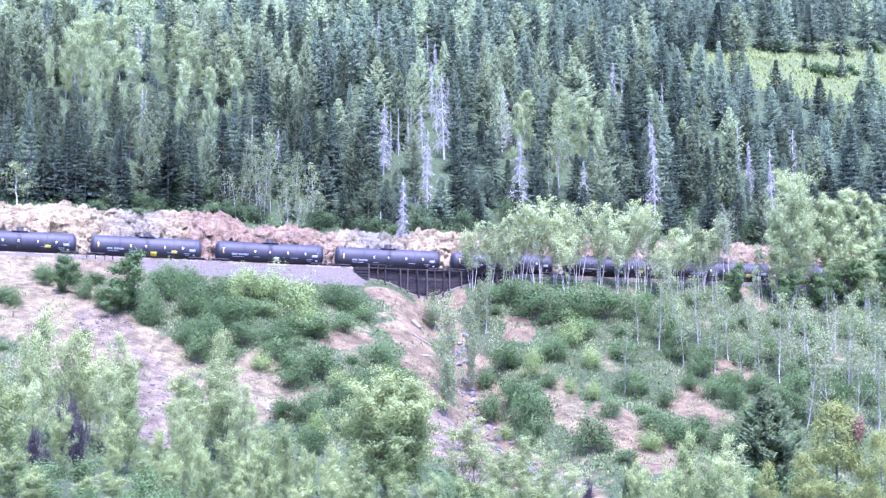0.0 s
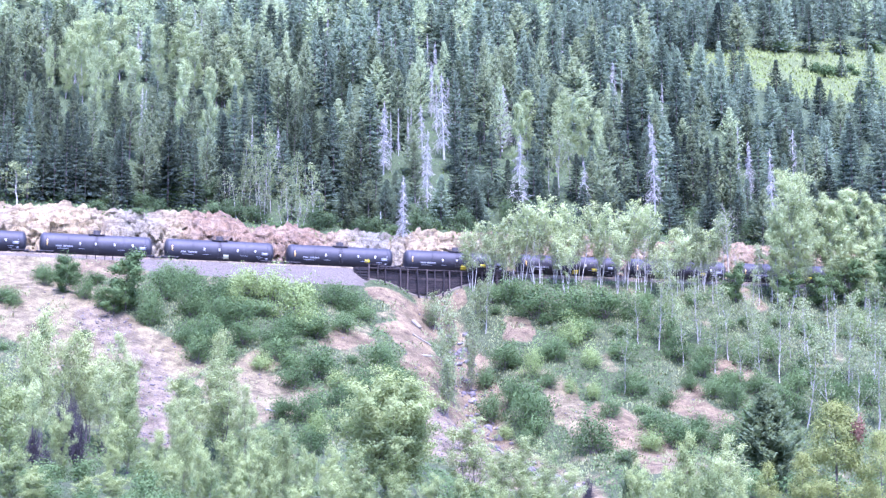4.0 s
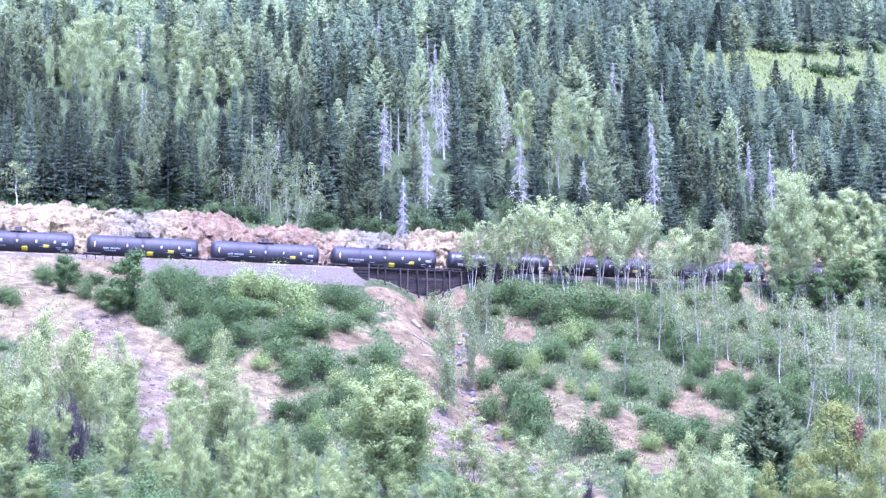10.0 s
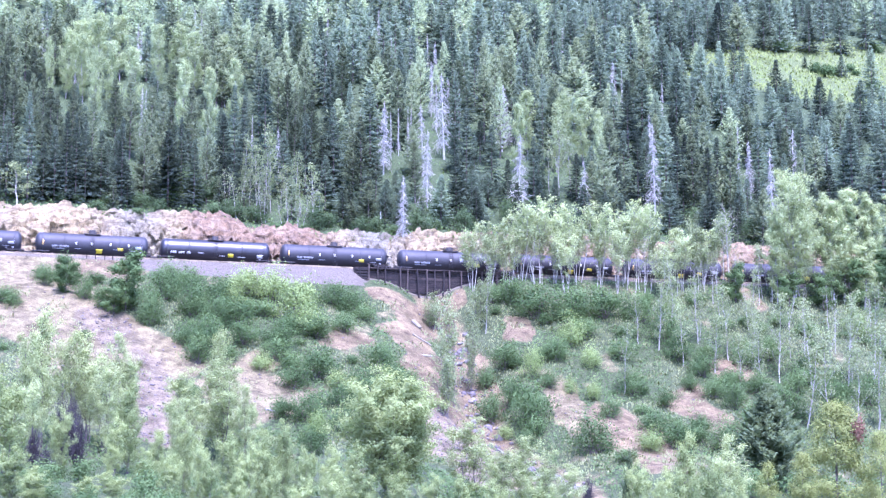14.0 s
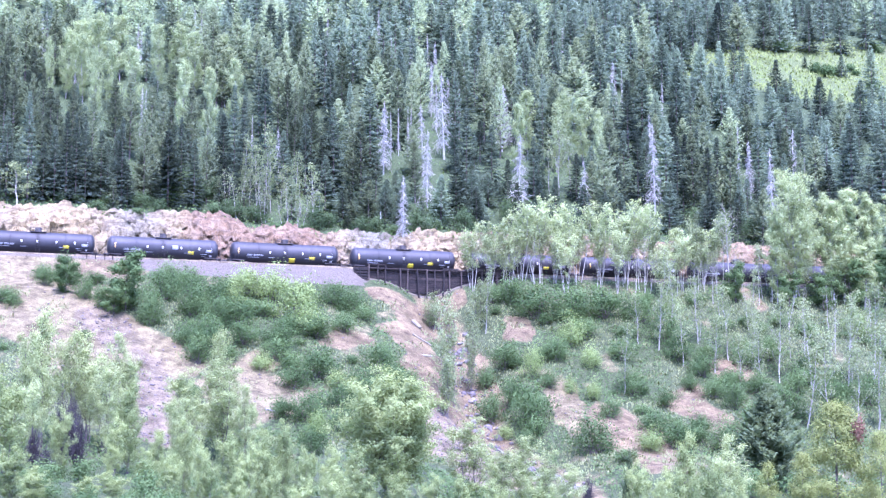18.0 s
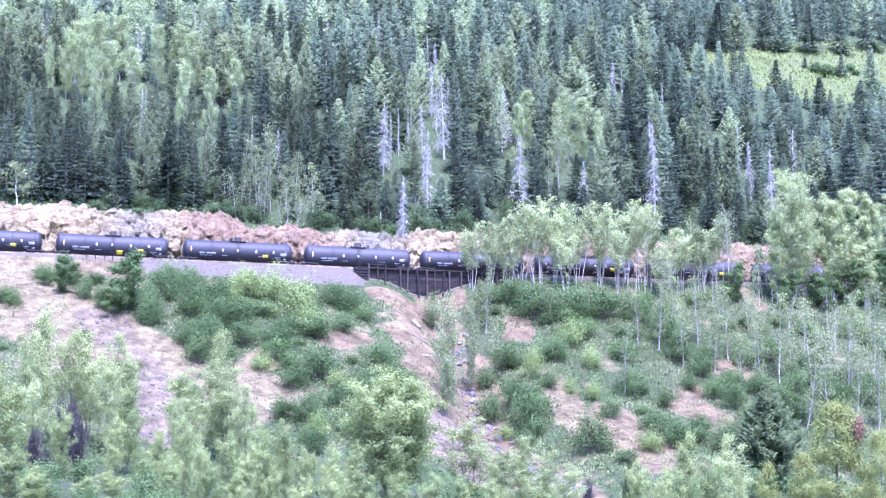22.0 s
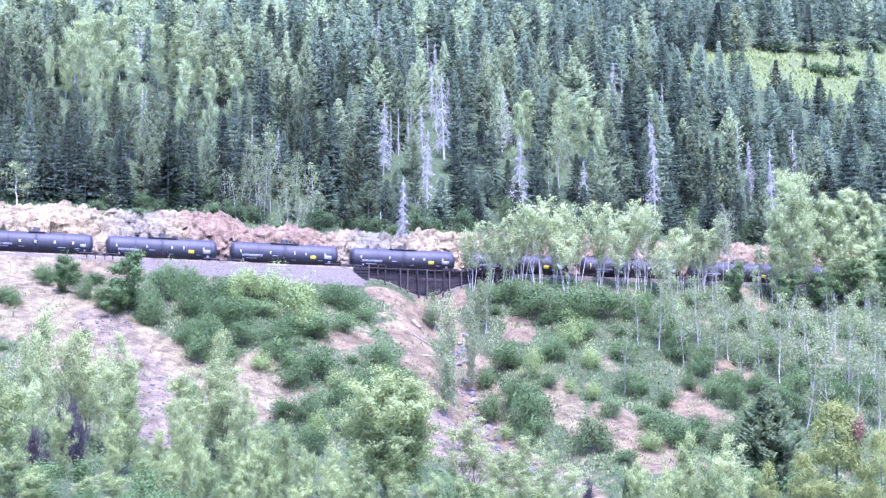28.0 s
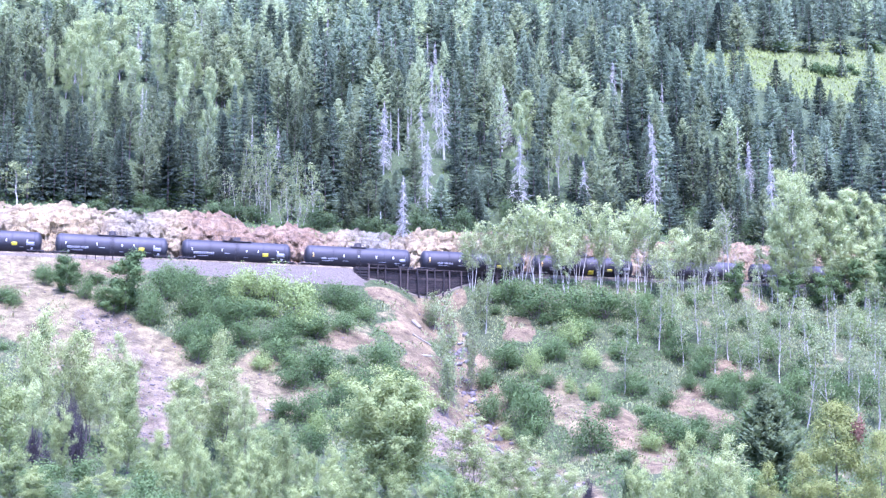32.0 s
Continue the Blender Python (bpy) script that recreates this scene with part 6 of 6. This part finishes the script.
def build_car(kind, placards):
    """One tank car. kind: 'jacket', 'old' or 'late'; placards: spots of the placards, (x, z, width, height, material)."""
    car = tagged(new("tank_car"), {"jacket": "black jacketed railway tank car with white reflectors", "old": "glossy older black railway tank car with a low sill", "late": "black railway tank car with a long top walkway"}[kind], "tank car", "cars of the tank train")
    child("tank", tank_mesh(TANK_OLD if kind == "old" else TANK_BLACK), car, m=pose(0, 0, TANK_Z))
    # top fittings
    bm = bmesh.new()
    dome = bmesh.ops.create_cone(bm, cap_ends=True, segments=18, radius1=0.55, radius2=0.5, depth=0.7)
    bmesh.ops.translate(bm, verts=dome["verts"], vec=(0, 0, TANK_R + TANK_Z + 0.28))
    part("dome", bm, UNDER_BLACK, car, "dark fittings dome on top")
    half = 2.1 if kind == "late" else 1.15
    bm = bmesh.new()
    for y0, y1 in ((-1.0, -0.55), (0.55, 1.0)):
        box(bm, -half, half, y0, y1, TANK_Z + TANK_R - 0.08, TANK_Z + TANK_R - 0.03)
    for x in (-half, half - 0.4):
        box(bm, x, x + 0.4, -1.0, 1.0, TANK_Z + TANK_R - 0.02, TANK_Z + TANK_R + 0.03)
    part("top_platform", bm, UNDER_BLACK, car, "dark steel walkway round the dome")
    bm = bmesh.new()
    for y in (-0.98, 0.98):
        for x in (-half, -half / 3, half / 3, half):
            rod(bm, (x, y, TANK_Z + TANK_R - 0.1), (x, y, TANK_Z + TANK_R + 0.5), 0.025, sides=5)
        rod(bm, (-half, y, TANK_Z + TANK_R + 0.5), (half, y, TANK_Z + TANK_R + 0.5), 0.025, sides=5)
    part("top_railing", bm, UNDER_BLACK, car)
    for x in (-0.26, 0.26):
        bm = bmesh.new()
        pts = [(x, -math.sin(a) * (TANK_R + 0.09), TANK_Z + math.cos(a) * (TANK_R + 0.09)) for a in (0.5, 0.9, 1.3, 1.7, 2.1)] + [(x, -1.42, 0.75)]
        for a, b in zip(pts, pts[1:]):
            rod(bm, a, b, 0.022, sides=5)
        side_rail = part("ladder_rail", bm, UNDER_BLACK, car)
    bm = bmesh.new()
    rod(bm, (-0.26, 0, 0), (0.26, 0, 0), 0.016, sides=5)
    rung = part("rung", bm, UNDER_BLACK, side_rail)
    for q in range(11):
        a = 0.6 + q * 0.17
        at = Matrix.Translation((0, -math.sin(a) * (TANK_R + 0.09), TANK_Z + math.cos(a) * (TANK_R + 0.09)))
        if q:
            child("rung", rung.data, side_rail, m=at)
        else:
            rung.matrix_basis = at
    # underframe
    for e in (-1, 1):
        bm = bmesh.new()
        box(bm, min(e * 4.6, e * 8.55), max(e * 4.6, e * 8.55), -0.32, 0.32, 0.78, 1.25, 0.03)
        part("stub_sill", bm, UNDER_BLACK, car)
        bm = bmesh.new()
        box(bm, e * 6.55 - 0.5, e * 6.55 + 0.5, -1.05, 1.05, 0.95, 1.6, 0.04)
        part("bolster", bm, UNDER_BLACK, car)
        bm = bmesh.new()
        box(bm, e * 8.3 - 0.18, e * 8.3 + 0.18, -1.4, 1.4, 0.95, 1.12, 0.02)
        part("end_platform", bm, UNDER_BLACK, car)
        for y in (-1.39, 1.39):
            bm = bmesh.new()
            box(bm, e * 7.2 - 1.2, e * 7.2 + 1.2, y - 0.09, y + 0.09, 1.0, 1.1, 0.01)
            part("side_step", bm, UNDER_BLACK, car)
    bm = bmesh.new()
    rod(bm, (-0.1, 0, 0.55), (-0.1, 0, 1.15), 0.2, 0.34, 12)
    part("outlet_valve", bm, UNDER_BLACK, car)
    bm = bmesh.new()
    for e in (-1, 1):
        for y in (-1.36, 1.36):
            rod(bm, (e * 8.3, y, 1.1), (e * 8.3, y, 2.15), 0.02, sides=5)
        rod(bm, (e * 8.3, -1.36, 2.15), (e * 8.3, 1.36, 2.15), 0.02, sides=5)
        rod(bm, (e * 8.3, -1.36, 1.65), (e * 8.3, 1.36, 1.65), 0.02, sides=5)
    part("end_railing", bm, UNDER_BLACK, car)
    for e in (-1, 1):
        bm = bmesh.new()
        box(bm, min(e * 8.4, e * 9.0), max(e * 8.4, e * 9.0), -0.12, 0.12, 0.82, 1.06, 0.04)
        box(bm, min(e * 8.78, e * 9.0), max(e * 8.78, e * 9.0), -0.2, 0.2, 0.76, 1.12, 0.05)
        part("coupler", bm, UNDER_BLACK, car)
        bogie = bmesh.new()
        for y in (-1.0, 1.0):
            box(bogie, -1.25, 1.25, y - 0.09, y + 0.09, 0.5, 0.74, 0.05)
            box(bogie, -0.42, 0.42, y - 0.11, y + 0.11, 0.24, 0.52, 0.05)
            for x in (-0.89, 0.89):
                box(bogie, x - 0.17, x + 0.17, y - 0.14, y + 0.14, 0.32, 0.6, 0.04)
        box(bogie, -0.25, 0.25, -1.0, 1.0, 0.5, 0.85, 0.04)
        truck = part("truck", bogie, UNDER_BLACK, car, m=pose(e * 6.55, 0, 0))
        for x in (-0.89, 0.89):
            child("wheelset", WHEELSET, truck, "rusty steel wheels on an axle", pose(x, 0, 0.46))
    # paint and fittings on the sides
    if kind == "jacket":
        for q, x in enumerate((-7.0, -2.3, -0.2 + 0.1, 2.6, 5.2, 7.65)):
            if x == 7.65:
                continue
            plate("reflector", REFLECTOR_AMBER if q == 0 else REFLECTOR, car, [(x - 0.1, x + 0.1, -0.4 if q == 0 else -0.2, 0.42 if q == 0 else 0.2)])
        plate("lettering", GREY_PAINT, car, [(-5.7 + c * 0.2, -5.7 + c * 0.2 + 0.15, -0.62, -0.36) for c in range(12) if c != 4] + [(-5.6, -3.9, -0.84, -0.76)], "rows of unreadable white lettering")
        plate("small_lettering", GREY_PAINT, car, [(-2.5, -1.6, -0.78, -0.71), (3.0, 4.1, -0.72, -0.66), (5.4, 6.3, -0.8, -0.73), (5.6, 6.1, -1.02, -0.96)])
        plate("stencil_panel", GREY_PAINT, car, [(6.2, 7.15, -0.5, -0.12)], "pale grey stencilled panel")
        for mark in ((6.75, 7.0, -1.06, -0.86), (-6.8, -6.2, -1.36, -1.3), (7.0, 7.1, -0.12, 0.25)):
            plate("end_mark", WHITE_PAINT, car, [mark])
    elif kind == "late":
        for q, x in enumerate((-6.6, -2.2, 1.4, 3.1, 6.0)):
            plate("reflector", REFLECTOR, car, [(x - 0.06, x + 0.06, -0.2, 0.22)])
        plate("lettering", GREY_PAINT, car, [(-6.4 + c * 0.28, -6.4 + c * 0.28 + 0.2, -0.7, -0.36) for c in range(11)] + [(-5.8, -4.2, -0.95, -0.86)], "rows of unreadable white lettering")
        plate("small_lettering", GREY_PAINT, car, [(-1.9, -1.1, -0.5, -0.4), (1.0, 1.6, -0.95, -0.88), (5.0, 5.6, -0.9, -0.84)])
        plate("stencil_panel", GREY_PAINT, car, [(5.9, 7.0, -0.62, -0.12)], "pale grey stencilled panel")
        for mark in ((6.5, 6.8, -1.2, -0.9), (-6.3, -6.1, -1.2, -0.95)):
            plate("end_mark", WHITE_PAINT, car, [mark])
    else:
        plate("lettering", WHITE_PAINT, car, [(-6.6 + c * 0.3, -6.6 + c * 0.3 + 0.21, -0.75, -0.42) for c in range(10) if c not in (3, 7)] + [(-2.6, -1.8, -0.6, -0.5)], "rows of unreadable white lettering")
        plate("stencil_panel", WHITE_PAINT, car, [(6.1, 6.9, -0.95, -0.5), (6.4, 6.7, -1.3, -1.05)], "white stencilled panel")
        plate("small_lettering", WHITE_PAINT, car, [(3.2, 4.4, -0.95, -0.86), (0.5, 1.3, -0.9, -0.8)])
    for x, z, w_, h, mat in placards:
        plate("placard", mat, car, [(x - w_ / 2, x + w_ / 2, z - h / 2, z + h / 2)], "square pale placard" if mat is PALE_PLACARD else "yellow placard")
    return car


HIGH = (4.0, -0.62, 0.8, 0.4, YELLOW_PAINT)
LOW = (1.0, -1.0, 0.85, 0.58, YELLOW_PAINT)
PALE = (0.9, -0.95, 0.75, 0.55, PALE_PLACARD)
LATE = (4.2, -0.45, 0.8, 0.48, YELLOW_PAINT)
OLD = (2.2, -0.75, 0.8, 0.5, YELLOW_PAINT)
KINDS = {
    "two": ("jacket", [HIGH, LOW]), "high": ("jacket", [HIGH]), "pale": ("jacket", [PALE]), "none": ("jacket", []),
    "late": ("late", [LATE]), "old": ("old", [OLD]), "patch": ("jacket", [HIGH, (1.7, 0.05, 0.8, 0.6, GREY_PAINT)]),
}
# the cars in their order, the first well ahead of the view; car 0 has the gap before it at START at the beginning
ORDER = ["none", "two", "high", "high", "two", "pale", "none", "pale", "high", "two", "two", "high", "two", "old", "high", "patch", "two", "two", "high", "none", "none",
         "late", "late", "late", "late", "none", "high", "two", "none", "late", "high"]
FIRST = -4
# small differences in the spacing of the gaps, in car lengths
SHIFT = [0, .013, .017, .009, .006, .018, 0, 0, 0, .006, -.015, -.018, -.024, -.022, -.014, .01, -.007, -.009, -.006, 0, 0, .018, .034]
START = -2.996 * CAR_PITCH
train = []
built = {}
for q, kind in enumerate(ORDER):
    if kind in built:
        car = copy_thing(built[kind], pose(0, 0, 0))
    else:
        car = built[kind] = build_car(*KINDS[kind])
    k = FIRST + q
    a = SHIFT[k] if 0 <= k < len(SHIFT) else 0
    b = SHIFT[k + 1] if 0 <= k + 1 < len(SHIFT) else 0
    train.append((car, START + CAR_PITCH * (k + 0.5 + (a + b) / 2)))


def motions():
    """The train rolls by at a steady speed; its wheels turn with it."""
    turning = {}
    rows = [(q / FPS, -math.degrees(SPEED * q / FPS / 0.46)) for q in range(32 * FPS + 1)]
    for car, s0 in train:
        walk(car, [(t, on_track(s0 - SPEED * t)) for t in range(33)])
        for truck in car.children:
            if truck.name.startswith("truck"):
                for wheel in truck.children:
                    x = round(wheel.location.x, 2)
                    if x not in turning:
                        walk(wheel, [(t, pose(x, 0, 0.46, 0, a, 0)) for t, a in rows])
                        turning[x] = wheel
                    else:
                        # every wheelset turns alike
                        wheel.rotation_mode = "QUATERNION"
                        keys = wheel.animation_data_create()
                        keys.action = turning[x].animation_data.action
                        keys.action_slot = turning[x].animation_data.action_slot


motions()
